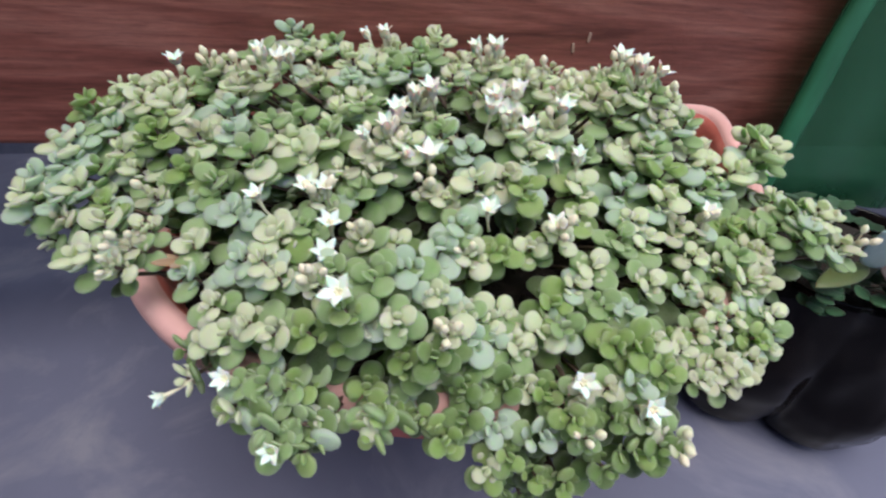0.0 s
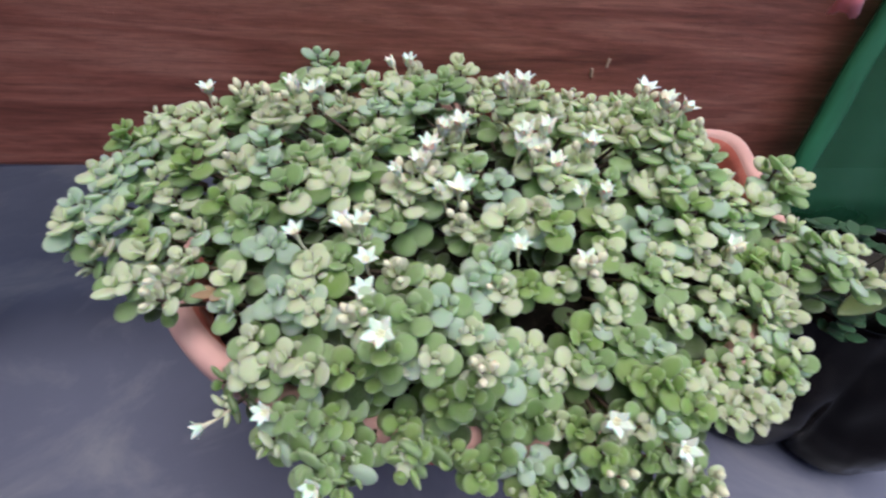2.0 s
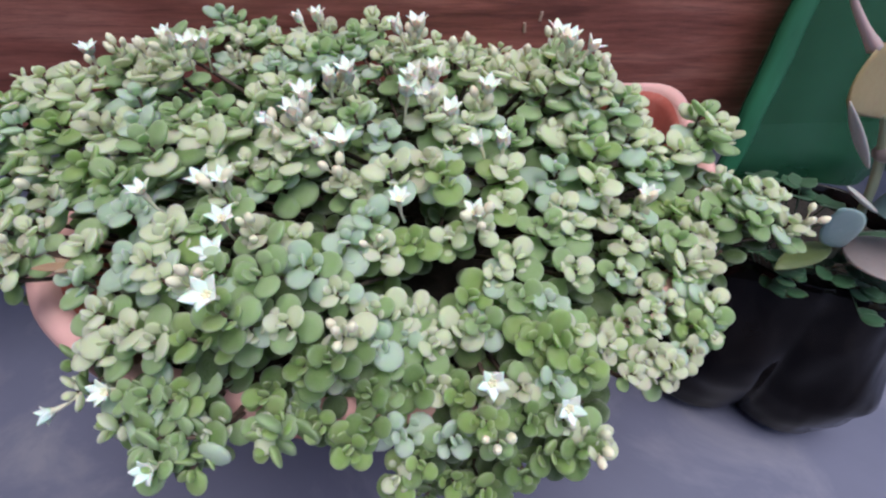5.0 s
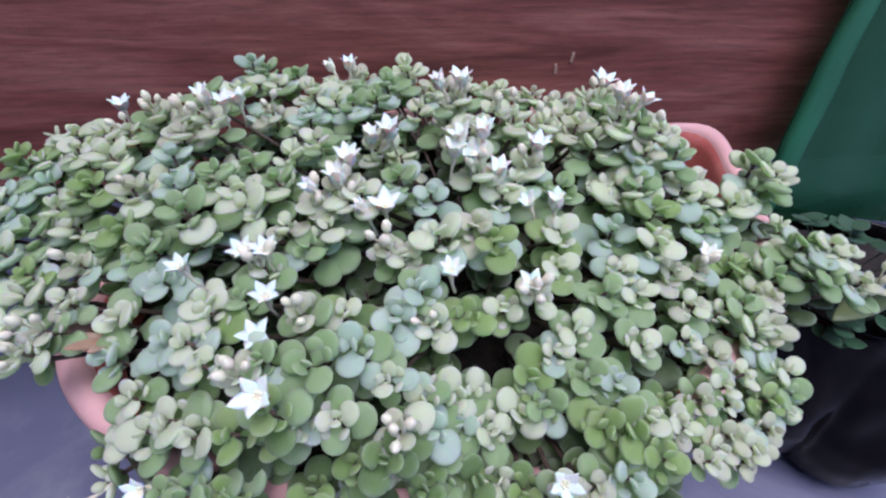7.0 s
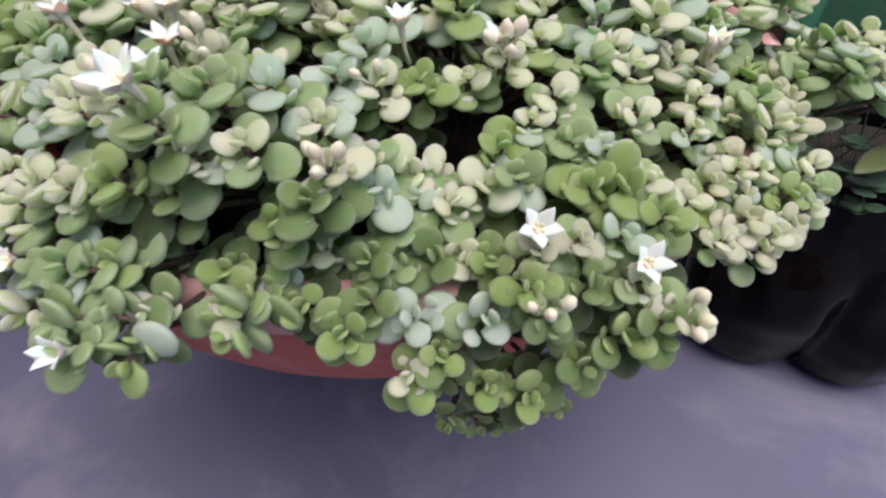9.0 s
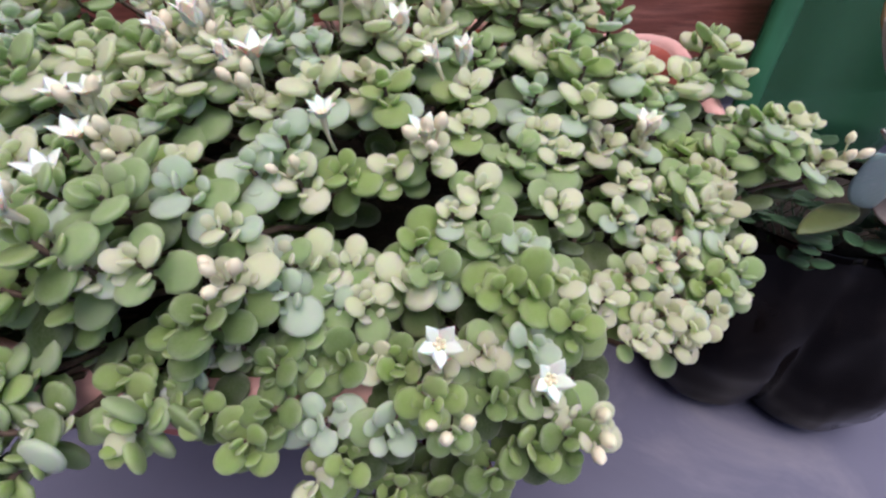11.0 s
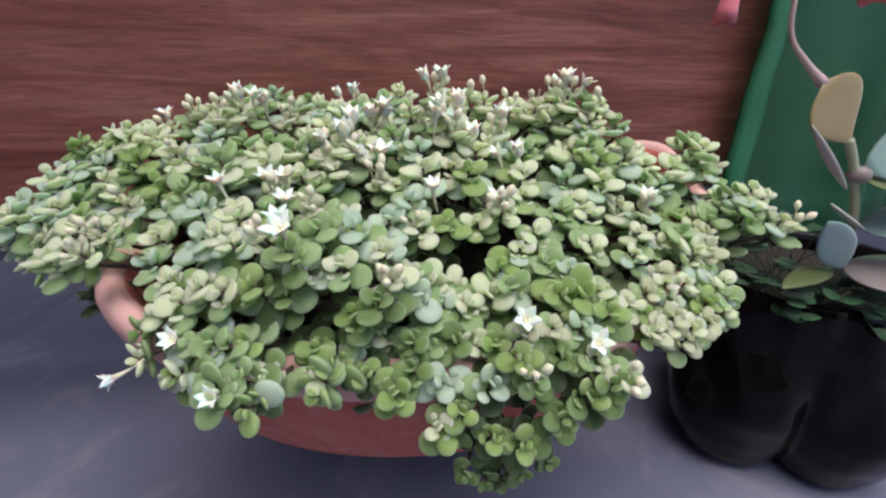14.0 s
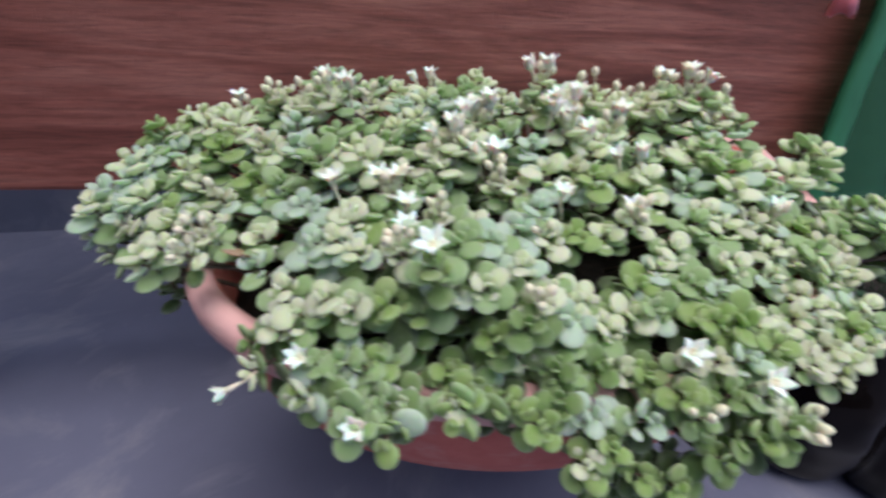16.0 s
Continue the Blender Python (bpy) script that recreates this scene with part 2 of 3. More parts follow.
CHIP = raw_wood_material()
PLASTER = plaster_material()
LIT_CLAY = terracotta_material("lit_terracotta", 0.54)
PETAL, BUD, TWIG, CLAY, WOOD, FLOOR = petal_material(), bud_material(), twig_material(), terracotta_material(), wood_material(), floor_material()
BAG, SHEET, SOIL, HEM = bag_material(), sheet_material(), soil_material(), hem_material()
BLUE_LEAF = broad_leaf_material("broad_leaf_blue_green", (0.16, 0.27, 0.26), (0.25, 0.37, 0.37), (0.36, 0.44, 0.46))
OCHRE_LEAF = broad_leaf_material("broad_leaf_ochre", (0.20, 0.16, 0.06), (0.31, 0.21, 0.095), (0.24, 0.11, 0.06))
GREY_LEAF = broad_leaf_material("broad_leaf_grey", (0.36, 0.34, 0.32), (0.50, 0.48, 0.46), (0.30, 0.24, 0.21))
DEEP_LEAF = broad_leaf_material("broad_leaf_deep_green", (0.015, 0.06, 0.02), (0.03, 0.11, 0.04), (0.06, 0.13, 0.05))
MAUVE_LEAF = broad_leaf_material("broad_leaf_mauve", (0.15, 0.12, 0.12), (0.23, 0.19, 0.19), (0.10, 0.09, 0.07))
LIME_LEAF = broad_leaf_material("broad_leaf_lime", (0.045, 0.085, 0.015), (0.11, 0.13, 0.03), (0.20, 0.14, 0.05))
STALK = broad_leaf_material("stalk_grey_green", (0.20, 0.24, 0.14), (0.32, 0.34, 0.24), (0.3, 0.2, 0.17))
PINK = broad_leaf_material("bell_flower_pink", (0.80, 0.14, 0.19), (0.88, 0.26, 0.32), (0.92, 0.50, 0.52))


# ---------- structure ----------
def floor():
    bm = bmesh.new()
    bmesh.ops.create_grid(bm, x_segments=2, y_segments=2, size=4.0)
    ob = part("floor", bm, FLOOR)
    tagged(ob, "blue-grey smooth cement floor with pale patches", "floor", kind="structure")


def box(name, lo, hi, material, bevel=0.002, parent=None):
    bm = bmesh.new()
    bmesh.ops.create_cube(bm, size=1.0)
    for v in bm.verts:
        v.co = Vector([lo[i] + (v.co[i] + 0.5) * (hi[i] - lo[i]) for i in range(3)])
    if bevel:
        bmesh.ops.bevel(bm, geom=bm.edges[:], offset=bevel, segments=2, affect='EDGES', profile=0.6)
    ob = part(name, bm, material, parent)
    ob.data.polygons.foreach_set("use_smooth", [False] * len(ob.data.polygons))
    return ob


WALL_TURN = 6.84
WALL_AT = (0.109, 0.356, 0.0)


def wood_wall():
    wall = box("wall_north", (-1.6, 0.0, 0.2105), (1.4, 0.14, 1.5), WOOD, 0.003)
    tagged(wall, "dark reddish-brown stained wooden wall with horizontal grain", "wall", kind="structure")
    wall.matrix_world = pose(*WALL_AT, 0, 2.2, WALL_TURN)
    for x, z, turn in ((-0.009, 0.297, 6), (-0.020, 0.2895, -8)):
        chip = box("chip", (-0.0011, -0.0012, -0.0034), (0.0011, 0.0006, 0.0034), CHIP, 0.0006, wall)
        chip.matrix_local = pose(x, 0, z, 0, turn, 0)
    back = box("wall_recess", (-1.6, 0.50, 0.0), (1.4, 0.55, 1.5), FLOOR, 0.0)
    tagged(back, "shaded cement wall under the wooden panel", "wall", kind="structure")
    back.matrix_world = pose(*WALL_AT, 0, 0, WALL_TURN)


def closing_walls():
    """Plain cement walls, unseen, added to close the place beside and behind."""
    # the west wall is added to keep sky light off the left side
    for name, lo, hi in (("shade_wall_west", (-0.57, -2.1, 0.0), (-0.47, 0.270, 2.4)), ("wall_south", (-0.60, -2.2, 0.0), (1.5, -2.1, 0.8))):
        tagged(box(name, lo, hi, PLASTER, 0.004), "plain grey cement wall, unseen, added to close the place", "wall", kind="structure")


floor()
wood_wall()
closing_walls()

# ---------- terracotta bowl ----------
BOWL_X, BOWL_Y, BOWL_Z = 0.0300, 0.2172, 0.2475
BOWL_POSE = pose(BOWL_X, BOWL_Y, BOWL_Z, 9.9, 1.5, 0) @ pose(0, 0, 0, 0, 0, 21.5)


def bowl_point(a, k, z):
    """A point of the oval bowl at angle a, k outside its rim line, z above it. A blunt corner juts towards the wall."""
    c, s = math.cos(a), math.sin(a)
    turn = math.degrees(math.atan2(s, c))
    corner = 0.15 * math.exp(-((turn - 13) / (12.0 if turn < 13 else 7.0)) ** 2)
    r = (abs(c) ** 1.7 + abs(s) ** 1.7) ** (-1 / 1.7) * (1 - 0.02 * c + corner)
    return ((0.1765 + k) * r * c, (0.1259 + k) * r * s, z)


def bowl_ring(k, z, n=144):
    return [bowl_point(2 * math.pi * i / n, k, z * 1.2) for i in range(n)]


def terracotta_bowl():
    bowl = thing("plant_bowl", "oval terracotta bowl with a thick pale rim and one blunt corner", "plant pot")
    bowl.matrix_world = BOWL_POSE
    prof = [(-0.100, -0.100), (-0.070, -0.0995), (-0.042, -0.090), (-0.023, -0.072), (-0.012, -0.050), (-0.006, -0.028),
            (-0.003, -0.014), (0.0, -0.011), (0.0015, -0.006), (0.0, -0.0015), (-0.004, 0.0), (-0.009, -0.0015),
            (-0.011, -0.007), (-0.015, -0.035), (-0.040, -0.075), (-0.100, -0.086)]
    v, f = loft([bowl_ring(k, z) for k, z in prof])
    part("bowl_body", bm_from(v, f), CLAY, bowl)
    lip = [(-0.0105, -0.012), (-0.0085, 0.0), (-0.004, 0.0022), (0.0012, 0.0008), (0.0034, -0.0035), (0.0032, -0.0095), (0.0008, -0.0125)]
    v, f = loft([bowl_ring(k, z) for k, z in lip], False)
    part("rim", bm_from(v, f), LIT_CLAY, bowl, "clay rim painted paler for the light from above")
    v, f = loft([bowl_ring(k, z) for k, z in ((-0.0125, -0.020), (-0.04, -0.016), (-0.07, -0.013), (-0.10, -0.012), (-0.1250, -0.012))])
    part("potting_soil", bm_from(v, f), SOIL, bowl, "dark crumbly potting soil")


terracotta_bowl()


def plant_stand():
    st = thing("plant_stand", "small dark wooden stand under the terracotta bowl", "stand", at=(BOWL_X, 0.31, 0))
    box("foot", (-0.06, -0.03, 0.0), (0.06, 0.04, 0.014), WOOD, 0.002, st)
    box("post", (-0.02, -0.005, 0.0142), (0.02, 0.03, 0.1300), WOOD, 0.002, st)
    top = box("top_plate", (-0.05, 0.01, -0.1325), (0.05, 0.115, -0.1205), WOOD, 0.002, st)
    top.matrix_local = Matrix.Translation((0, -0.31 + BOWL_Y, BOWL_Z)) @ pose(0, 0, 0, 9.9, 1.5, 0)


plant_stand()

# ---------- succulent mound ----------
YELLOW_TIPS = [(-166, 234, 294), (-178, 223, 290), (-158, 236, 294), (-144, 162, 267), (-136, 202, 285), (-90, 268, 304), (-113, 178, 276), (33, 154, 283), (59, 164,
    279), (57, 151, 272), (35, 137, 265), (21, 133, 267), (98, 172, 282), (149, 174, 242), (-75, 103, 252), (-26, 90, 238), (1, 77, 229), (30, 93, 235),
    (42, 117, 253), (69, 100, 250), (61, 100, 250), (132, 121, 231), (43, 78, 239), (15, 73, 217), (144, 177, 250), (-17, 127, 274), (-144, 202, 278),
    (-61, 131, 273)]
GLAUCOUS_TIPS_A = [(-189, 186, 267), (-174, 173, 263), (-180, 193, 270), (-165, 216, 279), (-159, 206, 271), (-147, 195, 268), (-167, 179, 266), (-189, 176, 264), (-97,
    196, 286), (-99, 207, 294), (-97, 319, 306), (-49, 249, 298), (-63, 181, 284), (-107, 167, 266), (-140, 153, 264), (-149, 142, 255), (-98, 139, 264),
    (-84, 148, 273), (-73, 124, 268), (11, 173, 291), (85, 193, 282), (83, 172, 274), (80, 152, 269), (7, 136, 276), (145, 187, 257), (176, 171, 264),
    (-97, 127, 258), (-65, 121, 270), (-26, 95, 266), (-35, 97, 256), (-52, 85, 245), (-40, 80, 236)]
GLAUCOUS_TIPS_B = [(-15, 94, 268), (7, 106, 258), (23, 116, 248), (18, 107, 245), (28, 104, 245), (69, 114, 253), (66, 88, 244), (142, 129, 236), (34, 79, 229), (17, 81,
    229), (45, 187, 288), (-13, 114, 273), (-1, 128, 271), (13, 156, 284), (92, 185, 284), (-180, 201, 274), (-183, 201, 277), (-179, 207, 278), (134,
    198, 272), (140, 191, 263)]
GLAUCOUS_TIPS = GLAUCOUS_TIPS_A + GLAUCOUS_TIPS_B
GREEN_TIPS_A = [(-165, 194, 267), (-132, 215, 293), (-90, 322, 302), (-68, 307, 302), (-45, 293, 299), (-40, 221, 295), (-28, 255, 300), (-16, 259, 302), (-2, 306,
    306), (-51, 216, 291), (-68, 207, 290), (-78, 195, 292), (-81, 171, 289), (-67, 189, 287), (-53, 194, 288), (-78, 170, 280), (-140, 140, 259), (-34,
    161, 278), (-27, 166, 283), (-62, 135, 275), (-52, 137, 274), (6, 242, 301), (19, 219, 303), (82, 204, 298), (96, 184, 288), (121, 197, 279), (64,
    188, 285), (39, 180, 286), (96, 160, 275), (72, 142, 267), (85, 144, 265), (166, 218, 280)]
GREEN_TIPS_B = [(170, 208, 278), (162, 193, 264), (170, 176, 261), (156, 168, 250), (171, 162, 257), (-83, 112, 256), (-85, 105, 247), (-66, 102, 258), (-57, 112,
    270), (-45, 95, 261), (-56, 96, 259), (-58, 86, 246), (-47, 87, 245), (-46, 77, 238), (-20, 85, 235), (-8, 82, 233), (-12, 92, 250), (-3, 89, 257),
    (7, 89, 240), (7, 82, 234), (14, 112, 251), (13, 99, 243), (9, 100, 253), (23, 93, 237), (36, 88, 238), (37, 109, 246), (45, 108, 250), (60, 115,
    255), (76, 104, 249), (77, 92, 246), (142, 124, 230), (136, 141, 238)]
GREEN_TIPS_C = [(57, 79, 238), (23, 75, 221), (72, 73, 231), (56, 72, 219), (65, 74, 226), (34, 74, 210), (44, 72, 208), (-1, 179, 296), (-15, 173, 293), (-97, 167,
    276), (-125, 181, 268), (-36, 106, 278), (-23, 104, 277), (128, 185, 267), (181, 168, 260), (81, 126, 257), (59, 130, 261), (-176, 221, 283), (-169,
    224, 286), (-145, 237, 294), (-124, 245, 298), (-95, 240, 311), (-77, 295, 300), (-53, 276, 302), (-39, 266, 299), (-27, 284, 300), (-13, 284, 303),
    (115, 199, 294), (131, 205, 278), (161, 206, 271), (165, 185, 266), (147, 196, 270)]
GREEN_TIPS_D = [(90, 223, 303), (97, 201, 306)]
GREEN_TIPS = GREEN_TIPS_A + GREEN_TIPS_B + GREEN_TIPS_C + GREEN_TIPS_D
MAUVE_TIPS_A = [(-110, 190, 288), (-86, 222, 305), (-69, 253, 297), (-122, 162, 271), (-32, 173, 288), (-20, 172, 290), (39, 213, 309), (47, 211, 307), (61, 212,
    303), (76, 232, 300), (105, 198, 304), (51, 193, 291), (27, 162, 284), (1, 152, 278), (103, 157, 263), (189, 163, 250), (112, 150, 252), (125, 152,
    245), (-73, 85, 235), (-24, 81, 234), (-3, 107, 267), (51, 124, 258), (90, 105, 241), (102, 116, 240), (114, 117, 235), (108, 105, 235), (115, 103,
    231), (118, 136, 238), (55, 85, 246), (105, 137, 247), (125, 129, 236), (-99, 219, 300)]
MAUVE_TIPS_B = [(-44, 168, 282), (-120, 146, 267), (-115, 251, 303), (-149, 221, 293), (27, 200, 306), (75, 212, 302), (99, 193, 297)]
MAUVE_TIPS = MAUVE_TIPS_A + MAUVE_TIPS_B
CREAM_TIPS = [(-134, 238, 294), (-99, 228, 303), (-34, 303, 299), (-116, 131, 267), (-47, 148, 278), (-29, 124, 278), (-22, 175, 295), (-11, 205, 297), (-5, 154,
    280), (23, 220, 312), (90, 205, 308), (29, 183, 295), (46, 138, 270), (119, 165, 257), (196, 164, 247), (-41, 103, 275), (-31, 93, 274), (-67, 89,
    243), (-52, 70, 237), (1, 95, 261), (45, 83, 245), (68, 79, 238), (47, 74, 234), (78, 74, 232), (-121, 125, 263), (89, 231, 306), (-119, 242, 300),
    (10, 129, 267)]
LOW_MAUVE_TIPS = [(120, 106, 225), (112, 101, 227), (128, 112, 227), (138, 119, 227), (104, 103, 231), (98, 98, 233)]
HANGING_TIPS = [(21, 80, 205), (31, 82, 196), (43, 84, 196), (52, 82, 203), (38, 88, 190), (24, 79, 187), (33, 82, 179), (45, 80, 184), (55, 80, 190), (40, 85, 175), (-56, 74, 238), (-45, 72, 229), (-73, 84, 234), (-24, 78, 231)]
LEFT_TIPS = [(-197, 179, 250), (-187, 172, 241), (-166, 162, 241), (-178, 182, 246), (-160, 178, 252), (-172, 168, 256),
             (-192, 192, 258), (-150, 160, 258)]

LEAF_MESH = {}


def leaf_shape(width, thick, dish, curl):
    """Round spoon-shaped fleshy leaf of unit length along +y, base at the origin."""
    r = width * 0.5
    stations = [(0.0, 0.055), (0.10, 0.085), (0.24, 0.20 * width + 0.06)]
    for deg in (118, 92, 66, 42, 22, 8):
        stations.append((1 - r + r * math.cos(radians(deg)), r * math.sin(radians(deg)) ** 0.92))
    rings = []
    for y, w in stations:
        h = thick * 0.5 * (0.34 + 0.66 * min(1.0, w / r) ** 0.8) * (1.0 if y < 0.6 else 1.0 - 0.45 * ((y - 0.6) / 0.4) ** 2)
        ring = []
        for k in range(LEAF_SIDES):
            a = 2 * math.pi * k / LEAF_SIDES
            x = w * math.copysign(abs(math.cos(a)) ** 0.85, math.cos(a))
            z = h * math.sin(a) * (1.0 if math.sin(a) < 0 else 0.72)
            ring.append((x, y, z + dish * ((x / r) ** 2 + ((y - 0.55) / 0.5) ** 2) * 0.5 + curl * y * y))
        rings.append(ring)
    return loft(rings)


LEAF_UNIT = 0.01
LEAF_STATIONS, LEAF_SIDES = 8, 10
LEAF_MARGIN = []
for i in range(LEAF_STATIONS + 1):
    for k in range(LEAF_SIDES):
        edge = abs(math.cos(2 * math.pi * k / LEAF_SIDES)) ** 5 * min(1, i / 3)
        LEAF_MARGIN.append(max(edge, {LEAF_STATIONS: 1.0, LEAF_STATIONS - 1: 0.75, LEAF_STATIONS - 2: 0.25}.get(i, 0.0)))
LEAF_FORMS = [leaf_shape(0.90, 0.36, 0.03, 0.04), leaf_shape(0.84, 0.40, 0.01, 0.09), leaf_shape(0.97, 0.32, 0.06, -0.02), leaf_shape(0.92, 0.35, -0.05, -0.05)]
LEAF_FORMS = [([tuple(c * LEAF_UNIT for c in q) for q in v], f) for v, f in LEAF_FORMS]
for tone in LEAF:
    LEAF_MESH[tone] = [mesh_of("leaf", v, f, LEAF[tone], LEAF_MARGIN) for v, f in LEAF_FORMS]


def axis_frame(axis, spin):
    z = Vector(axis).normalized()
    x = z.orthogonal().normalized()
    m = Matrix((x, z.cross(x), z)).transposed()
    return m @ Matrix.Rotation(spin, 3, 'Z')


MOUND = Vector((0.035, 0.205, 0.17))


def mound_normal(p):
    d = p - MOUND
    return Vector((d.x / 0.20 ** 2, d.y / 0.19 ** 2, d.z / 0.125 ** 2)).normalized()


SHOOT = ((4.8, 62, 0.0), (8.4, 27, -1.7), (11.4, 4, -4.6), (11.8, -9, -8.8))


def sprig_leaves(rng, size, pairs):
    """Leaf poses of one leafy tip, in its own frame: +z is along the stem. Opposite pairs, each pair across the last."""
    out = []
    spin = rng.uniform(0, 6.28)
    spread = rng.uniform(-7, 7)
    for i, (length, rise, z) in enumerate(SHOOT[-pairs:]):
        for side in (0, 1):
            a = spin + math.pi * side + (i % 2) * math.pi / 2 + rng.uniform(-0.28, 0.28)
            tilt = radians(rise + spread + rng.uniform(-9, 9))
            r = Matrix.Rotation(a, 4, 'Z') @ Matrix.Rotation(tilt, 4, 'X') @ Matrix.Rotation(rng.uniform(-0.18, 0.18), 4, 'Y')
            s = size * 0.001 * length * rng.uniform(0.84, 1.10) / LEAF_UNIT
            out.append(Matrix.Translation((0, 0, size * 0.001 * (z + rng.uniform(-0.7, 0.7)))) @ r @ Matrix.Translation((0, 0.0003, 0)) @ Matrix.Diagonal((s * rng.uniform(0.92, 1.06), s, s, 1)))
    for side in (0, 1):
        a = spin + math.pi * side + rng.uniform(-0.5, 0.5)
        for turn in (-0.8, 0.8):
            s = size * rng.uniform(0.0036, 0.0056) / LEAF_UNIT
            at = Matrix.Rotation(a, 4, 'Z') @ Matrix.Translation((0.0012 * turn, size * 0.0032, size * -0.0040))
            out.append(at @ Matrix.Rotation(-turn + rng.uniform(-0.4, 0.4), 4, 'Z') @ Matrix.Rotation(rng.uniform(0.5, 1.0), 4, 'X') @ Matrix.Diagonal((s, s, s * 1.1, 1)))
    return out


def stem_points(p, axis, rng):
    """A short stem from the tip down into the mound."""
    inward = Vector((MOUND.x - p.x, MOUND.y - p.y, -0.02)).normalized()
    a = Vector(axis)
    q1 = p - a * 0.009
    q2 = q1 - a * 0.005 + inward * 0.012
    q3 = q2 + inward * 0.018 - Vector((0, 0, 0.008))
    return [p, q1, q2, q3]


plant = thing("succulent_plant", "dense mound of small rounded pale green leaves with white star flowers", "plant", at=(BOWL_X, BOWL_Y, 0.232))
BASE = Matrix.Translation((-BOWL_X, -BOWL_Y, -0.232))
rng = random.Random(7)
tips_placed = []
BARE_RIM = Vector((0.187, 0.242, 0.252))
BARE_GAP = Vector((0.153, 0.182, 0.260))


def in_gap(p):
    """True in the gap between two tufts through which a piece of the rim shows."""
    along = BARE_RIM - BARE_GAP
    f = min(1.0, max(0.0, (p - BARE_GAP).dot(along) / along.length_squared))
    return (p - BARE_GAP - along * f).length < 0.013


def add_child(name, data, parent, local):
    ob = new(name, data)
    ob.parent = parent
    ob.matrix_local = local
    return ob


# tones of the young, middle and old leaves; old ones also carry painted gap shade
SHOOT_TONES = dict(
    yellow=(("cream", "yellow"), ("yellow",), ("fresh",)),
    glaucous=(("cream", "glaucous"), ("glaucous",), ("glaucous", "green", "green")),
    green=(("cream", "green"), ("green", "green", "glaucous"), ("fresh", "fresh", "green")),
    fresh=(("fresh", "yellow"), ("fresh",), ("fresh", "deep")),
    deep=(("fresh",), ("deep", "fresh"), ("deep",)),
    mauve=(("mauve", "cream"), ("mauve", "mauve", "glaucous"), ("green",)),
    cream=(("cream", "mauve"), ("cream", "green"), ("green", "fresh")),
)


def leafy_tip(p, axis, tone, size, pairs):
    """One leafy shoot: a stem with its leaves as sub-parts."""
    fr = axis_frame(axis, rng.uniform(0, 6.28)).to_4x4()
    place = BASE @ Matrix.Translation(p) @ fr
    inv = (Matrix.Translation(p) @ fr).inverted()
    pts = [inv @ q for q in stem_points(p, axis, rng)]
    v, f = tube(pts, [0.0007, 0.0009, 0.0010, 0.0011], 5)
    shoot = add_child("shoot", mesh_of("shoot", v, f, TWIG), plant, place)
    front = p.y < 0.105
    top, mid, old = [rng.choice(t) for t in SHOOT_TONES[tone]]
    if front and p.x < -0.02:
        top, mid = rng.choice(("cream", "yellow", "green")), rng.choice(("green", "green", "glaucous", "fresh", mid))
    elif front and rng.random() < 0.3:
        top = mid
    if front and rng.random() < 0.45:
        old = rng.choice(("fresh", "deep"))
    if tone == "glaucous" and p.y < 0.15 and rng.random() < 0.6:
        mid = "green"
    if p.y > 0.16 and mid == "green" and rng.random() < 0.6:
        mid = rng.choice(("glaucous", "cream", "cream"))
    if p.y > 0.18 and mid in ("glaucous", "mauve") and rng.random() < 0.35:
        mid = "cream"
    if p.y > 0.15 and old == "fresh" and rng.random() < 0.6:
        old = rng.choice(("green", "green", "glaucous"))
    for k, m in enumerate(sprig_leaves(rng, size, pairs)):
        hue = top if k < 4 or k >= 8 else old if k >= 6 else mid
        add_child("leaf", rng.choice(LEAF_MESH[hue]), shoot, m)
    return shoot


def tip_axis(p):
    """Shoots at the front lean out over the rim, those further back stand upright."""
    back = min(1.0, max(0.0, (p.y - 0.08) / 0.14))
    lean = 0.45 + 0.30 * back
    jitter = Vector((rng.uniform(-1, 1), rng.uniform(-1, 1), 0)) * 0.17
    return (mound_normal(p) * (1 - lean) + Vector((0, -0.75 + 0.45 * back, 1)) * lean + jitter).normalized()


for tone, rows in (("yellow", YELLOW_TIPS), ("glaucous", GLAUCOUS_TIPS), ("green", GREEN_TIPS), ("mauve", MAUVE_TIPS), ("cream", CREAM_TIPS), ("mauve", LOW_MAUVE_TIPS)):
    for x, y, z in rows:
        p = Vector((x, y, z)) / 1000
        if in_gap(p):
            continue
        size = rng.uniform(0.72, 1.04) * (1.0 + 0.38 * min(1.0, max(0.0, (y - 85) / 120))) * {"mauve": 0.74 if x > 95 and y < 160 else 0.85, "cream": 0.85}.get(tone, 1.0)
        if tone == "yellow" and y == 100 and x > 50:
            size *= 1.22
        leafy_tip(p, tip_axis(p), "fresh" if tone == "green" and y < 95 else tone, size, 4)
        tips_placed.append((p, tone))
# the lowest hanging shoots get darker greens, painting in the shade under the rim
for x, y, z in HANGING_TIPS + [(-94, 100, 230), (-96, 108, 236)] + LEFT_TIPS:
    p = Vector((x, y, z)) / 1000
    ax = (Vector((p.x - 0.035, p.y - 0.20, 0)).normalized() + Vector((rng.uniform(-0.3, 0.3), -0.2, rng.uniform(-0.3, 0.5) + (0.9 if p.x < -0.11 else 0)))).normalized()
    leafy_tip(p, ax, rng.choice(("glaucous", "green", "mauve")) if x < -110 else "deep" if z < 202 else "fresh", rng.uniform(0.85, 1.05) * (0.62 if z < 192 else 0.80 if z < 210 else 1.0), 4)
    tips_placed.append((p, "green"))

for k in list(range(26)) + list(range(14)):
    a = radians(6 - 4.2 * k + rng.uniform(-2, 2) - 21.5)
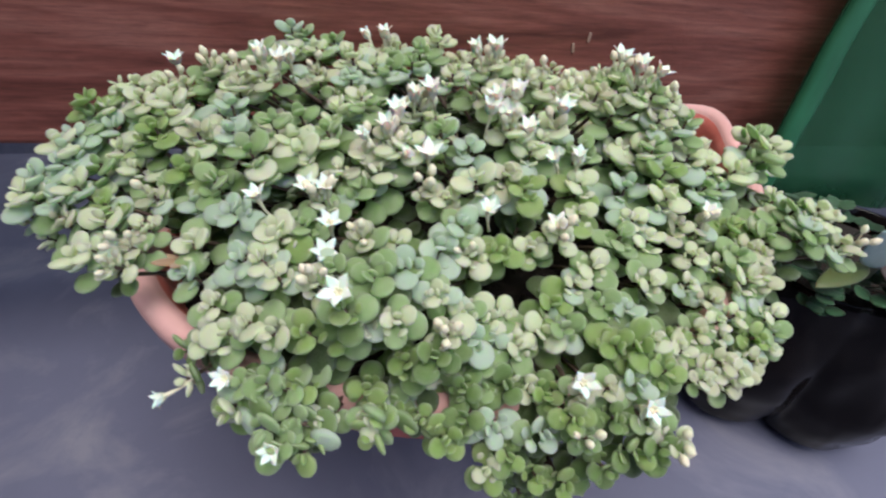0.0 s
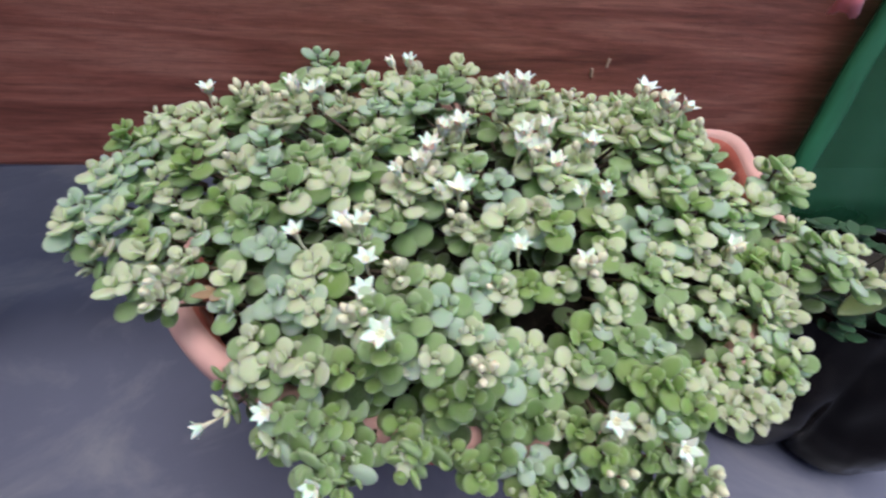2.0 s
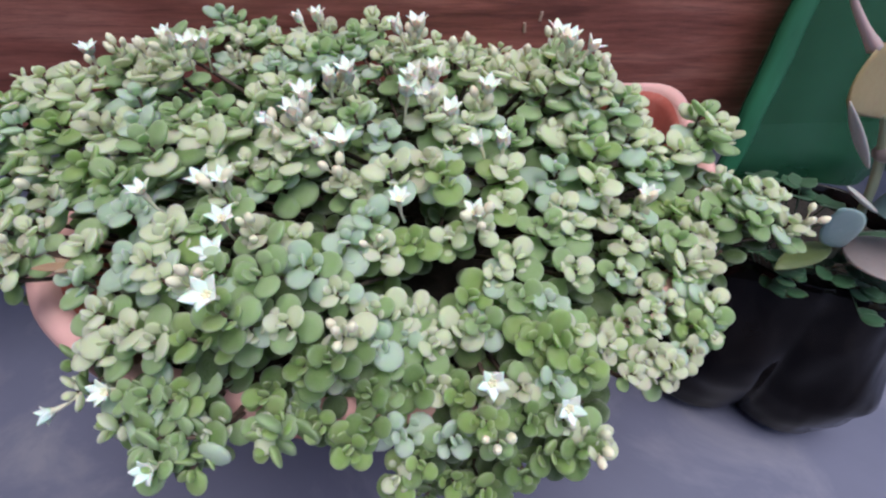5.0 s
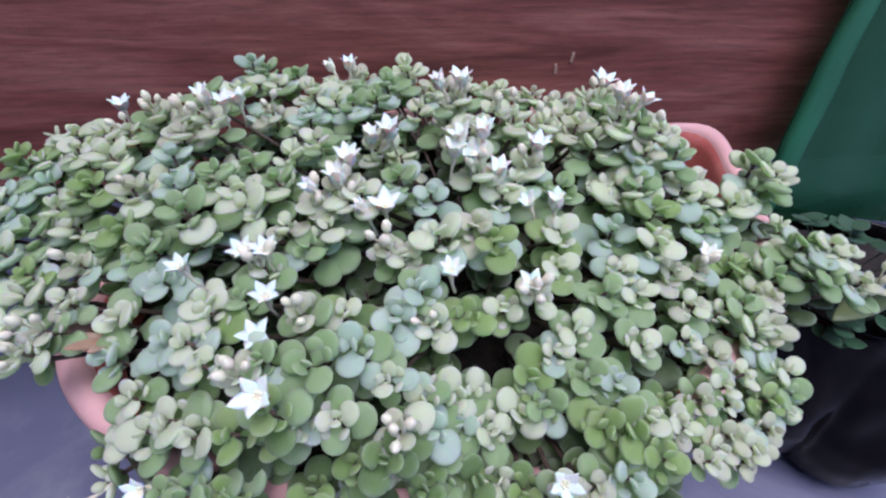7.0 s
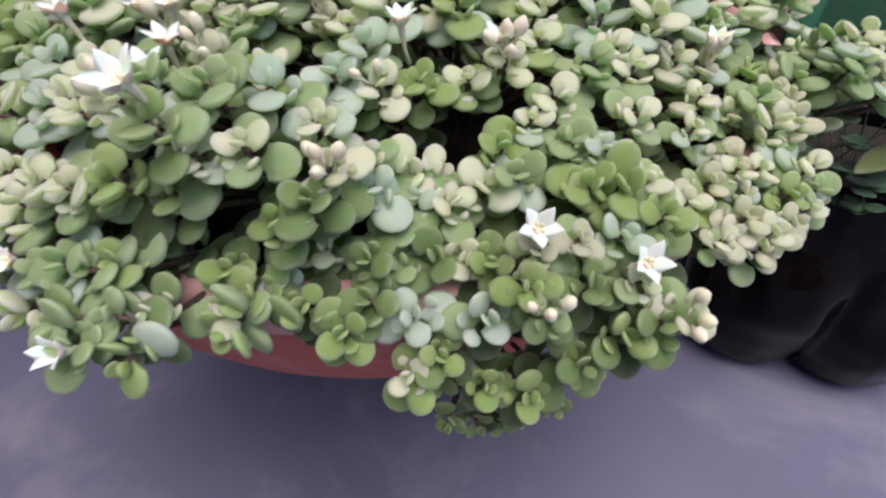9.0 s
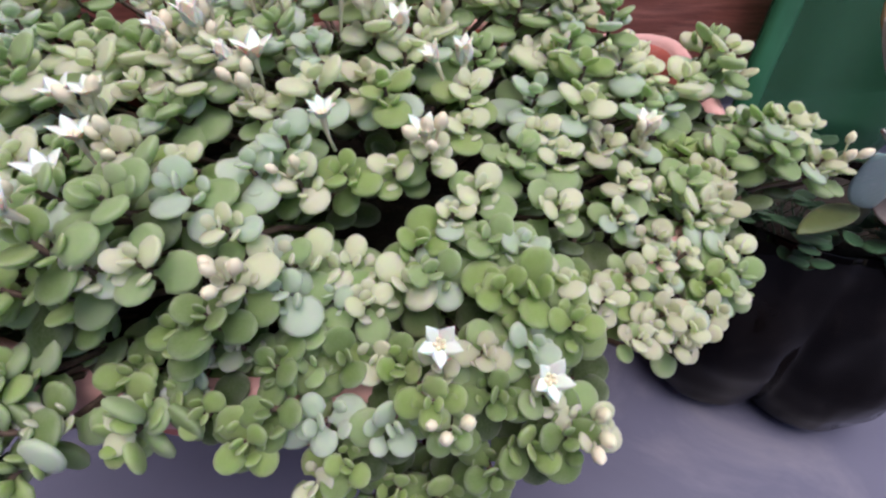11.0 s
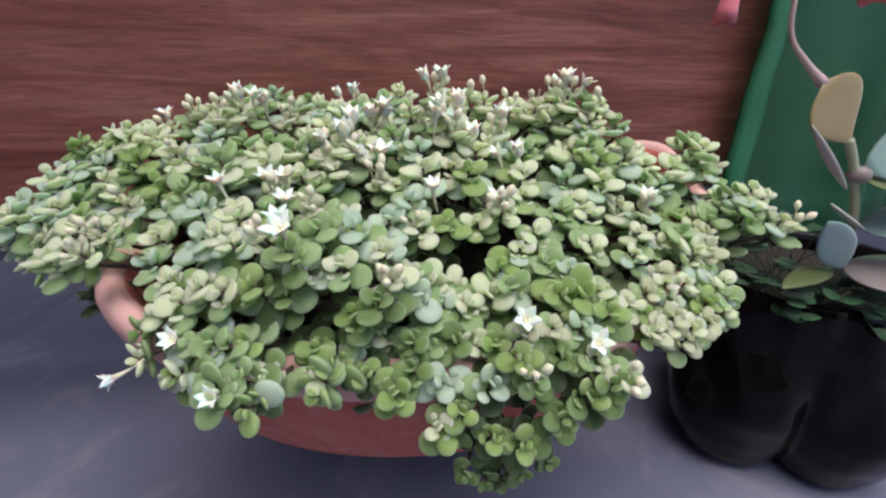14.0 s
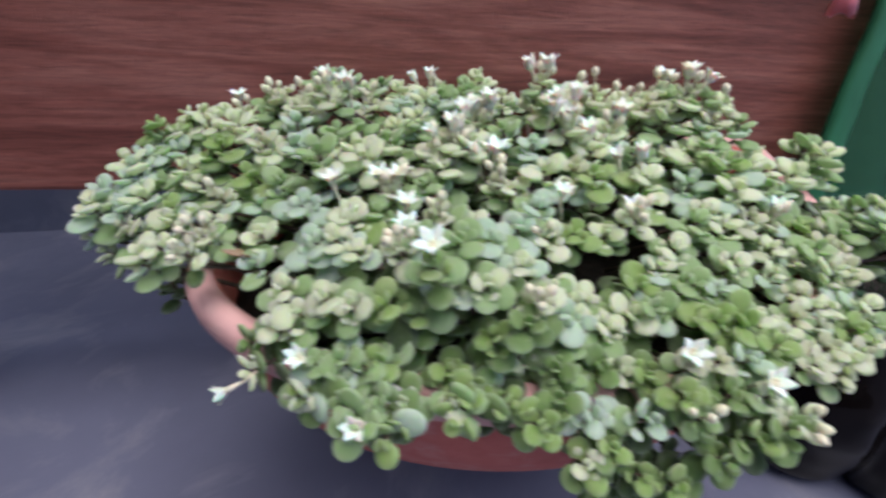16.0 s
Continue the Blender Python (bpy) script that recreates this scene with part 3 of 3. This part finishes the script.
    p = BOWL_POSE @ Vector(bowl_point(a, rng.uniform(-0.012, 0.005), rng.uniform(0.005, 0.016)))
    if min((p - q).length for q, _ in tips_placed) < (0.006 if k < 13 else 0.011) or in_gap(p) or (p.x > 0.115 and p.z < 0.236) or (k > 13 and rng.random() < 0.6):
        continue
    tone = rng.choice(("mauve", "mauve", "green")) if k < 15 else rng.choice(("fresh", "green", "yellow"))
    leafy_tip(p, tip_axis(p), tone, rng.uniform(0.95, 1.2), 4)
    tips_placed.append((p, tone))

# small shoots along the front rim, between the longer ones that hang over it
for k in range(34):
    a = radians(-24 - 3.0 * k + rng.uniform(-2, 2))
    p = BOWL_POSE @ Vector(bowl_point(a, rng.uniform(-0.010, 0.003), rng.uniform(0.005, 0.014)))
    if min((p - q).length for q, _ in tips_placed) < 0.0075 or in_gap(p) or (p.x > 0.115 and p.z < 0.236) or math.hypot(p.x + 0.035, p.y - 0.088) < 0.004:
        continue
    tone = rng.choice(("yellow", "green", "green", "fresh", "cream"))
    leafy_tip(p, tip_axis(p), tone, rng.uniform(0.72, 0.98), 4)
    tips_placed.append((p, tone))

for k in range(37):
    a = radians(27 + 3.6 * k + rng.uniform(-2, 2))
    p = BOWL_POSE @ Vector(bowl_point(a, rng.uniform(-0.022, -0.004), rng.uniform(0.010, 0.024) * (1.0 if a < 1.4 else 1.4)))
    if min((p - q).length for q, _ in tips_placed) < 0.010:
        continue
    tone = rng.choice(("mauve", "green", "glaucous", "cream"))
    leafy_tip(p, tip_axis(p), tone, rng.uniform(1.0, 1.25), 4)
    tips_placed.append((p, tone))

for k in range(8):
    p = BOWL_POSE @ Vector(bowl_point(radians(4 + 4.5 * k), rng.uniform(-0.050, -0.030), rng.uniform(0.000, 0.010)))
    if in_gap(p):
        continue
    leafy_tip(p, tip_axis(p), rng.choice(("glaucous", "green", "mauve")), rng.uniform(1.0, 1.2), 4)
    tips_placed.append((p, "green"))


def height_near(x, y):
    """Height of the mound among the tips round a place, and the commonest tone there."""
    near = sorted(((p.x - x) ** 2 + (p.y - y) ** 2, i) for i, (p, _) in enumerate(tips_placed))[:6]
    w = [1 / (d + 0.0001) for d, _ in near]
    z = sum(wi * tips_placed[i][0].z for wi, (_, i) in zip(w, near)) / sum(w)
    mx = sum(tips_placed[i][0].x for _, i in near) / 6 - x
    my = sum(tips_placed[i][0].y for _, i in near) / 6 - y
    return z, tips_placed[near[0][1]][1], math.sqrt(near[0][0]), math.hypot(mx, my)


def joined_foliage():
    """The shoots deeper in the mound and at its back, as one mass."""
    verts, faces, mats, margin = [], [], [], []
    tones = list(LEAF)
    r = random.Random(11)
    made = 0
    for _ in range(2600):
        a, u = r.uniform(0, 2 * math.pi), math.sqrt(r.random())
        x = 0.02 + 0.195 * u * math.cos(a)
        y = 0.205 + 0.125 * u * math.sin(a)
        z, tone, gap, off = height_near(x, y)
        if (x < -0.09 and y < 0.165) or math.hypot(x + 0.034, y - 0.092) < 0.013 or (off > 0.009 and y < 0.27) or (x < -0.06 and y < 0.16 and gap > 0.007) or (y < 0.112 and r.random() < 0.8) or (y < 0.084 and gap > 0.006) or (x > 0.16 and y > 0.225):
            continue
        if y > 0.26:
            z = min(z, (0.288 if 0.02 < x < 0.085 else 0.298) - (y - 0.26) * 0.5)
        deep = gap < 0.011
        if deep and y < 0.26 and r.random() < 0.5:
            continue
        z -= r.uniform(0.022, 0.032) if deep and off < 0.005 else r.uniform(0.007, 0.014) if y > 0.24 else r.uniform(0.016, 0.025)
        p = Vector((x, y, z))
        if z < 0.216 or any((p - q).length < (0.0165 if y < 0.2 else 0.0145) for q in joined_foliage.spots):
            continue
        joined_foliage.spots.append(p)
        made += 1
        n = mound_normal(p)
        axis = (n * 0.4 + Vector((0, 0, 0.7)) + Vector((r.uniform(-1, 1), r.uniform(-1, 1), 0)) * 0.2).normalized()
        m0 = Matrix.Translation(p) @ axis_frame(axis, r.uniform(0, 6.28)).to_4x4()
        # mostly the dark tone, so the shade inside the mound is in the colour
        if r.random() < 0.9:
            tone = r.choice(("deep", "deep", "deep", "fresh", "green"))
        for m in sprig_leaves(r, r.uniform(1.0, 1.25), 3):
            v, f = r.choice(LEAF_FORMS)
            base = len(verts)
            mm = m0 @ m
            verts.extend(mm @ Vector(q) for q in v)
            margin.extend(LEAF_MARGIN)
            faces.extend(tuple(base + i for i in face) for face in f)
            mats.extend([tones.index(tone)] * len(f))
        base = len(verts)
        v, f = tube(stem_points(p, axis, r), [0.0007, 0.0009, 0.001, 0.0011], 5)
        verts.extend(v)
        margin.extend([0.0] * len(v))
        faces.extend(tuple(base + i for i in face) for face in f)
        mats.extend([len(tones)] * len(f))
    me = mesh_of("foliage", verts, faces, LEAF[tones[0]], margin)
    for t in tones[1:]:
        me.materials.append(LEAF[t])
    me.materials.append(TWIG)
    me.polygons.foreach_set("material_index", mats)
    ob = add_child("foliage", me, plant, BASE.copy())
    tagged(ob, kind="stuff")


joined_foliage.spots = []
joined_foliage()

# ---------- white star flowers and buds ----------
FLOWERS = [(-101, 96, 226), (-72, 90, 244), (-52, 69, 237), (-31, 92, 281), (45, 85, 249), (68, 80, 242), (17, 140, 279), (-6, 167, 288),
           (-68, 138, 285), (-52, 147, 284), (-45, 148, 284), (-41, 130, 279), (-40, 115, 277), (20, 181, 302), (27, 183, 299), (31, 186, 307),
           (38, 185, 291), (53, 191, 299), (-5, 200, 304), (-13, 200, 300), (-19, 177, 301), (-22, 173, 296), (-86, 224, 310), (-77, 236, 306),
           (-35, 300, 305), (-148, 262, 297), (88, 204, 314), (93, 240, 310)]
FLOWERS_MORE = [(25, 219, 317), (58, 171, 284), (44, 138, 274), (121, 166, 260)]


def petal_shape(length=1.0):
    rings = []
    for i in range(6):
        t = i / 5
        w = 0.33 * (math.sin(math.pi * (0.16 + 0.84 * t ** 0.75))) ** 0.85 + 0.012
        z = 0.30 * t * (1 - t) + 0.10 * t
        rings.append([(w, t * length, z + 0.02), (w * 0.45, t * length, z - 0.035), (-w * 0.45, t * length, z - 0.035), (-w, t * length, z + 0.02),
                      (-w * 0.4, t * length, z + 0.012), (w * 0.4, t * length, z + 0.012)])
    return loft(rings)


PETAL_MESH = mesh_of("petal", *petal_shape(), PETAL)


def bud_shape():
    rings = []
    for t, r in ((-1.3, 0.07), (-0.6, 0.08), (0, 0.13), (0.12, 0.36), (0.36, 0.47), (0.62, 0.46), (0.85, 0.30), (1.0, 0.08)):
        rings.append([(r * math.cos(k * math.pi / 4) * (1 + 0.08 * (k % 2)), r * math.sin(k * math.pi / 4) * (1 + 0.08 * (k % 2)), t * 1.2) for k in range(8)])
    return loft(rings)


BUD_MESH = mesh_of("bud", *bud_shape(), BUD)


def star_flower(p, axis, size, petals, opening):
    fr = axis_frame(axis, rng.uniform(0, 6.28)).to_4x4()
    v, f = tube([(0, 0, 0.0012), (0, 0, -0.002), (0.0006, 0, -0.006), (0.001, 0.001, -0.011)], [0.0012, 0.0009, 0.0005, 0.0006], 6)
    fl = add_child("flower", mesh_of("flower", v, f, BUD), plant, BASE @ Matrix.Translation(p) @ fr)
    for k in range(petals):
        a = 2 * math.pi * k / petals + rng.uniform(-0.08, 0.08)
        s = size * rng.uniform(0.93, 1.05)
        add_child("petal", PETAL_MESH, fl, Matrix.Rotation(a, 4, 'Z') @ Matrix.Rotation(opening + rng.uniform(-0.12, 0.12), 4, 'X')
                  @ Matrix.Translation((0, 0.0006, 0)) @ Matrix.Diagonal((s, s, s, 1)))
    for k in range(5):
        a = 2 * math.pi * k / 5
        add_child("carpel", BUD_MESH, fl, Matrix.Translation((0.0007 * math.cos(a), 0.0007 * math.sin(a), 0.0006)) @ Matrix.Rotation(0.25, 4, Vector((-math.sin(a), math.cos(a), 0)))
                  @ Matrix.Diagonal((0.0011, 0.0011, 0.0016, 1)))


def bud_cluster(p, axis, count, spread):
    fr = axis_frame(axis, rng.uniform(0, 6.28)).to_4x4()
    for k in range(count):
        a = 2.4 * k + rng.uniform(-0.4, 0.4)
        d = spread * math.sqrt((k + 0.3) / count)
        s = rng.uniform(0.0025, 0.0036) * (1.0 if p.y < 0.13 else 1.25)
        m = fr @ Matrix.Translation((d * math.cos(a), d * math.sin(a), rng.uniform(-0.002, 0.003))) @ Matrix.Rotation(d / spread * 0.6, 4, Vector((-math.sin(a), math.cos(a), 0)))
        add_child("bud", BUD_MESH, plant, BASE @ Matrix.Translation(p) @ m @ Matrix.Diagonal((s, s, s * 1.15, 1)))


for i, (x, y, z) in enumerate(FLOWERS + FLOWERS_MORE):
    p = Vector((x, y, z)) / 1000
    n = mound_normal(p)
    if y < 100:
        axis = n * 0.7 + Vector((0, -0.6, 0.55))
    else:
        axis = n * 0.3 + Vector((rng.uniform(-0.2, 0.2), -0.25, 1.0))
    if i == 0:
        axis = Vector((-0.8, -0.3, -0.25))
    star_flower(p, axis.normalized(), rng.uniform(0.0056, 0.0064) * (0.85 if i == 0 else 1.18 if i == 3 else 1 if y < 150 else 1.45), rng.choice((5, 5, 6)), radians(rng.uniform(30, 48) if y < 150 else rng.uniform(38, 60)))
    if y > 160 and rng.random() < 0.55:
        side = Vector((rng.choice((-1, 1)) * rng.uniform(0.006, 0.010), rng.uniform(-0.004, 0.004), rng.uniform(-0.003, 0.001)))
        star_flower(p + side, (axis + side * 60).normalized(), rng.uniform(0.0064, 0.0080), 5, radians(rng.uniform(45, 68)))
OPEN = [Vector(q) / 1000 for q in FLOWERS]
for x, y, z in CREAM_TIPS:
    p = Vector((x, y, z)) / 1000
    if y < 110 and min((p - q).length for q in OPEN) < 0.009:
        continue
    ax = tip_axis(p)
    bud_cluster(p + ax * (0.0025 if y < 130 else 0.005), ax, rng.choice((2, 3, 4)), 0.0042)
for x, y, z in MAUVE_TIPS[:12]:
    p = Vector((x, y, z)) / 1000
    ax = tip_axis(p)
    bud_cluster(p + ax * 0.005, ax, rng.choice((1, 2)), 0.004)

# ---------- black grow bag with a tall succulent ----------
BAG_AT = Vector((0.320, 0.280, 0))


def grow_bag():
    bag = thing("grow_bag", "bulging glossy black plastic grow bag filled with soil on the floor", "plant pot", at=BAG_AT)
    rings = []
    steps = [(0.0005, 0.040, 0.028), (0.004, 0.050, 0.032), (0.014, 0.058, 0.034), (0.035, 0.068, 0.031), (0.06, 0.077, 0.024), (0.09, 0.080, 0.016), (0.125, 0.080, 0.010),
             (0.160, 0.080, 0.006), (0.166, 0.078, 0.004), (0.160, 0.074, 0.004), (0.14, 0.072, 0.003)]
    fine = [tuple(p + (q - p) * u / 4 for p, q in zip(lo, hi)) for lo, hi in zip(steps, steps[1:]) for u in range(4)] + [steps[-1]]
    for i, (z, r, lobe) in enumerate(fine):
        ring = []
        outside = 1.0 if i < 28 else 0.0
        for k in range(144):
            a = 2 * math.pi * k / 144
            rr = r + lobe * abs(math.sin(2 * (a - radians(247)))) ** 0.7 + 0.0014 * math.sin(7 * a + z * 60) + (0.0014 * math.sin(5 * a - z * 70) + 0.0007 * math.sin(13 * a + 3 * math.sin(3 * a) + z * 55)) * min(1, z * 20)
            # slack film: slanting creases low on the side, fine pleats below the mouth
            side = math.exp(-((math.degrees(a) - 300) / 20) ** 2) * math.exp(-((z - 0.040) / 0.03) ** 2) * outside
            rr += 0.0060 * side * (abs(math.sin(4.2 * a + z * 75 + 0.6 * math.sin(9 * a))) ** 0.6 - 0.6)
            pleat = math.exp(-((z - 0.15) / 0.03) ** 2) * outside
            rr += 0.0016 * pleat * (abs(math.sin(9 * a + 1.4 * math.sin(4 * a) + z * 18)) ** 0.7 - 0.6)
            ring.append((rr * math.cos(a), rr * math.sin(a), z))
        rings.append(ring)
    v, f = loft(rings)
    part("bag_film", bm_from(v, f), BAG, bag)
    v, f = loft([[(r * math.cos(2 * math.pi * k / 40), r * math.sin(2 * math.pi * k / 40), z) for k in range(40)] for r, z in ((0.0725, 0.150), (0.06, 0.156), (0.03, 0.159), (0.005, 0.160))])
    part("potting_soil", bm_from(v, f), SOIL, bag, "dark crumbly potting soil")


grow_bag()


def blade(length, width, thick, curl, cup=0.0, n=10, belly=0.9):
    """Broad leaf along +y, upper side +z."""
    rings = []
    for i in range(n + 1):
        t = 0.01 + 0.98 * i / n
        w = width * 0.5 * (math.sin(math.pi * t ** belly) ** 0.7 + 0.08 * (1 - t))
        h = thick * 0.5 * (0.35 + 0.65 * math.sin(math.pi * t))
        z = curl * t * t
        ring = []
        for k in range(12):
            a = 2 * math.pi * k / 12
            x = w * math.cos(a)
            ring.append((x, t * length, z + h * math.sin(a) + cup * x * x / max(width, 1e-6)))
        rings.append(ring)
    return loft(rings)


def aim(base, tip, up):
    """Frame at base with +y to tip and +z near up."""
    y = (Vector(tip) - Vector(base)).normalized()
    x = y.cross(Vector(up)).normalized()
    z = x.cross(y)
    return Matrix.Translation(base) @ Matrix((x, y, z)).transposed().to_4x4()


def tall_succulent():
    at = Vector((0.296, 0.236, 0.156))
    pl = thing("tall_succulent", "tall grey-green succulent with broad leaves and hanging pink bell flowers", "plant", at=at)
    off = Matrix.Translation(-at)

    def add(name, vf, mat, m=Matrix(), label=""):
        ob = part(name, bm_from(*vf), mat, pl, label)
        ob.matrix_local = off @ m
        return ob

    stem = smooth_line([(0.296, 0.236, 0.156), (0.290, 0.222, 0.195), (0.283, 0.218, 0.227), (0.276, 0.218, 0.250), (0.270, 0.219, 0.266), (0.265, 0.220, 0.277)], 5)
    add("stem", tube(stem, [0.0046, 0.0044, 0.004, 0.0036, 0.003, 0.0026], 10), STALK)
    joint = [[(r * math.cos(k * math.pi / 5), r * math.sin(k * math.pi / 5), z) for k in range(10)] for z, r in ((-0.005, 0.003), (-0.003, 0.0058), (0, 0.0066), (0.003, 0.0056), (0.005, 0.003))]
    add("stem_joint", loft(joint), MAUVE_LEAF, Matrix.Translation((0.2765, 0.218, 0.256)))
    stalk = smooth_line([(0.239, 0.220, 0.309), (0.226, 0.221, 0.321), (0.216, 0.222, 0.333), (0.212, 0.2215, 0.349), (0.214, 0.224, 0.38), (0.222, 0.24, 0.43), (0.229, 0.27, 0.455), (0.2265, 0.289, 0.43)], 6)
    add("flower_stalk", tube(stalk, [0.0034, 0.0031, 0.0027, 0.0024, 0.0022, 0.0020, 0.0019, 0.0018, 0.0017, 0.0016, 0.0015, 0.0014], 8), PINKISH_STALK)
    branch = smooth_line([(0.222, 0.24, 0.43), (0.25, 0.242, 0.455), (0.277, 0.240, 0.45), (0.2775, 0.240, 0.43)], 6)
    add("flower_stalk", tube(branch, [0.0012, 0.001], 8), PINKISH_STALK)
    leaves = [
        ((0.266, 0.220, 0.275), (0.2375, 0.2205, 0.310), (0.15, -1, 0.25), 0.041, OCHRE_LEAF, 0.003),
        ((0.271, 0.217, 0.247), (0.228, 0.208, 0.286), (0.75, 0.25, 0.75), 0.007, GREY_LEAF, 0.003),
        ((0.279, 0.217, 0.258), (0.330, 0.205, 0.288), (-0.2, -0.8, 0.6), 0.036, BLUE_LEAF, 0.006),
        ((0.278, 0.218, 0.254), (0.318, 0.200, 0.248), (0, -0.3, 1), 0.030, LIME_LEAF, -0.006),
        ((0.291, 0.216, 0.220), (0.250, 0.204, 0.2415), (0.55, -0.15, 0.75), 0.014, GREY_LEAF, 0.002),
        ((0.283, 0.214, 0.195), (0.246, 0.199, 0.236), (-0.35, -1, 0.15), 0.022, BLUE_LEAF, 0.003),
        ((0.287, 0.216, 0.222), (0.330, 0.198, 0.232), (0, -0.5, 0.9), 0.030, BLUE_LEAF, 0.004),
        ((0.284, 0.222, 0.190), (0.236, 0.199, 0.199), (0, -0.25, 1), 0.015, LIME_LEAF, -0.010),
        ((0.291, 0.222, 0.196), (0.303, 0.180, 0.196), (0, -0.6, 0.8), 0.036, MAUVE_LEAF, -0.004),
        ((0.292, 0.225, 0.190), (0.340, 0.195, 0.190), (0, -0.4, 1), 0.034, DEEP_LEAF, 0.002),
    ]
    for base, tip, up, width, mat, curl in leaves:
        length = (Vector(tip) - Vector(base)).length
        add("leaf", blade(length, width, 0.0032, curl, 0.15, belly=1.55 if mat is OCHRE_LEAF else 1.0), mat, aim(base, tip, up))
    for base, tip, r in (((0.2265, 0.290, 0.432), (0.2185, 0.291, 0.344), 0.0058), ((0.2775, 0.240, 0.432), (0.272, 0.238, 0.351), 0.0066)):
        rings = []
        n = 12
        for t, rr in ((0, 0.35), (0.06, 0.7), (0.2, 0.85), (0.5, 0.75), (0.75, 0.8), (0.9, 1.05), (1.0, 1.35), (0.985, 1.2), (0.9, 0.9), (0.7, 0.65)):
            L = (Vector(tip) - Vector(base)).length
            rings.append([(rr * r * math.cos(2 * math.pi * k / n) * (1 + (0.16 if k % 3 == 0 and t > 0.85 else 0)), t * L + (0.003 if k % 3 == 0 and t > 0.95 else 0),
                           rr * r * math.sin(2 * math.pi * k / n)) for k in range(n)])
        add("flower", loft(rings), PINK, aim(base, tip, (0, -1, 0)), "pink tubular bell flower")


PINKISH_STALK = broad_leaf_material("stalk_pinkish", (0.44, 0.29, 0.29), (0.54, 0.39, 0.38), (0.40, 0.34, 0.30))
tall_succulent()
DRY = broad_leaf_material("dried_leaf_tan", (0.30, 0.17, 0.10), (0.46, 0.30, 0.19), (0.20, 0.10, 0.06))
for tip in ((-0.112, 0.121, 0.262), (-0.118, 0.134, 0.258), (-0.100, 0.124, 0.259)):
    dry = part("dried_leaf", bm_from(*blade(0.014, 0.0048, 0.0012, 0.004, 0.6)), DRY, plant, "shrivelled tan dry leaf")
    dry.matrix_local = BASE @ aim((-0.103, 0.137, 0.2565), tip, (0.2, -0.3, 1))


def weeds():
    """Small dark clover-like leaves between bowl and bag."""
    at = Vector((0.275, 0.255, 0.158))
    pl = thing("clover_weed", "small dark green clover-like weed growing in the grow bag", "plant", at=at)
    r = random.Random(5)
    for k in range(58):
        base = Vector((0.275 + r.uniform(-0.012, 0.012), 0.255 + r.uniform(-0.012, 0.012), 0.156))
        tip = Vector((0.262 + r.uniform(-0.035, 0.035), 0.245 + r.uniform(-0.025, 0.025), 0.195 + r.uniform(-0.02, 0.022)))
        if k >= 14:
            a = radians(r.uniform(185, 300))
            d = r.uniform(0.060, 0.096)
            tip = Vector((BAG_AT.x + d * math.cos(a), BAG_AT.y + d * math.sin(a), 0.176 + r.uniform(-0.006, 0.012) - max(0, d - 0.080) * 0.9))
            base = Vector((BAG_AT.x + 0.5 * d * math.cos(a), BAG_AT.y + 0.5 * d * math.sin(a), 0.1565))
        v, f = tube(smooth_line([base, (base + tip) / 2 + Vector((0, 0, 0.006)), tip], 3), [0.0006, 0.0004], 5)
        ob = part("stem", bm_from(v, f), DEEP_LEAF, pl)
        ob.matrix_local = Matrix.Translation(-at)
        for j in range(3):
            a = 2.1 * j + r.uniform(0, 6)
            out = Vector((math.cos(a), math.sin(a), r.uniform(-0.1, 0.3)))
            ob = part("leaf", bm_from(*blade(0.012, 0.011, 0.0007, 0.001, n=6)), DEEP_LEAF, pl)
            ob.matrix_local = Matrix.Translation(-at) @ aim(tip, tip + out, (0, 0, 1))


weeds()


def green_sheet():
    """Stiff green plastic sheet hanging in soft folds beside the wooden wall."""
    verts, faces = [], []
    nx, nz = 60, 24
    for side in (0, 1):
        for j in range(nz + 1):
            for i in range(nx + 1):
                u, h = i / nx, j / nz
                z = 0.165 + 0.705 * h
                x = 0.2507 + 0.1241 * z + 0.0012 * math.sin(z * 41) + 0.0008 * math.sin(z * 97 + 1) + 0.55 * u
                fold = 0.012 * math.sin(u * 21 + 0.6 * h) * min(1, 3 * u) + 0.004 * math.sin(u * 47 + h * 3) * min(1, 5 * u)
                y = 0.318 + 0.1 * z + 0.06 * u + fold + (0.0015 if side else 0.0) + 0.004 * (1 - min(1, u * 9)) ** 2
                verts.append((x, y, z))
    n = (nx + 1) * (nz + 1)
    for j in range(nz):
        for i in range(nx):
            a = j * (nx + 1) + i
            faces.append((a, a + 1, a + nx + 2, a + nx + 1))
            faces.append((n + a, n + a + nx + 1, n + a + nx + 2, n + a + 1))
    for i in range(nx):
        faces.append((i, n + i, n + i + 1, i + 1))
    for j in range(nz):
        a = j * (nx + 1)
        faces.append((a, a + nx + 1, n + a + nx + 1, n + a))
    ob = new("plastic_sheet", mesh_of("plastic_sheet", verts, faces, SHEET))
    rings = []
    for i in range(41):
        z = 0.168 + 0.70 * i / 40
        x = 0.2507 + 0.1241 * z + 0.0012 * math.sin(z * 41) + 0.0008 * math.sin(z * 97 + 1)
        w = 0.017 + 0.002 * math.sin(z * 30)
        y = 0.3185 + 0.1 * z + 0.0035
        rings.append([(x - 0.0008, y - 0.002, z), (x + 0.3 * w, y - 0.0052, z), (x + 0.8 * w, y - 0.0050, z), (x + w, y - 0.0040, z), (x + w, y - 0.0028, z), (x, y - 0.0012, z)])
    part("folded_hem", bm_from(*loft(rings)), HEM, ob, "lighter green folded hem")
    tagged(ob, "green plastic sheet hanging in folds against the wooden wall", "sheet")


green_sheet()
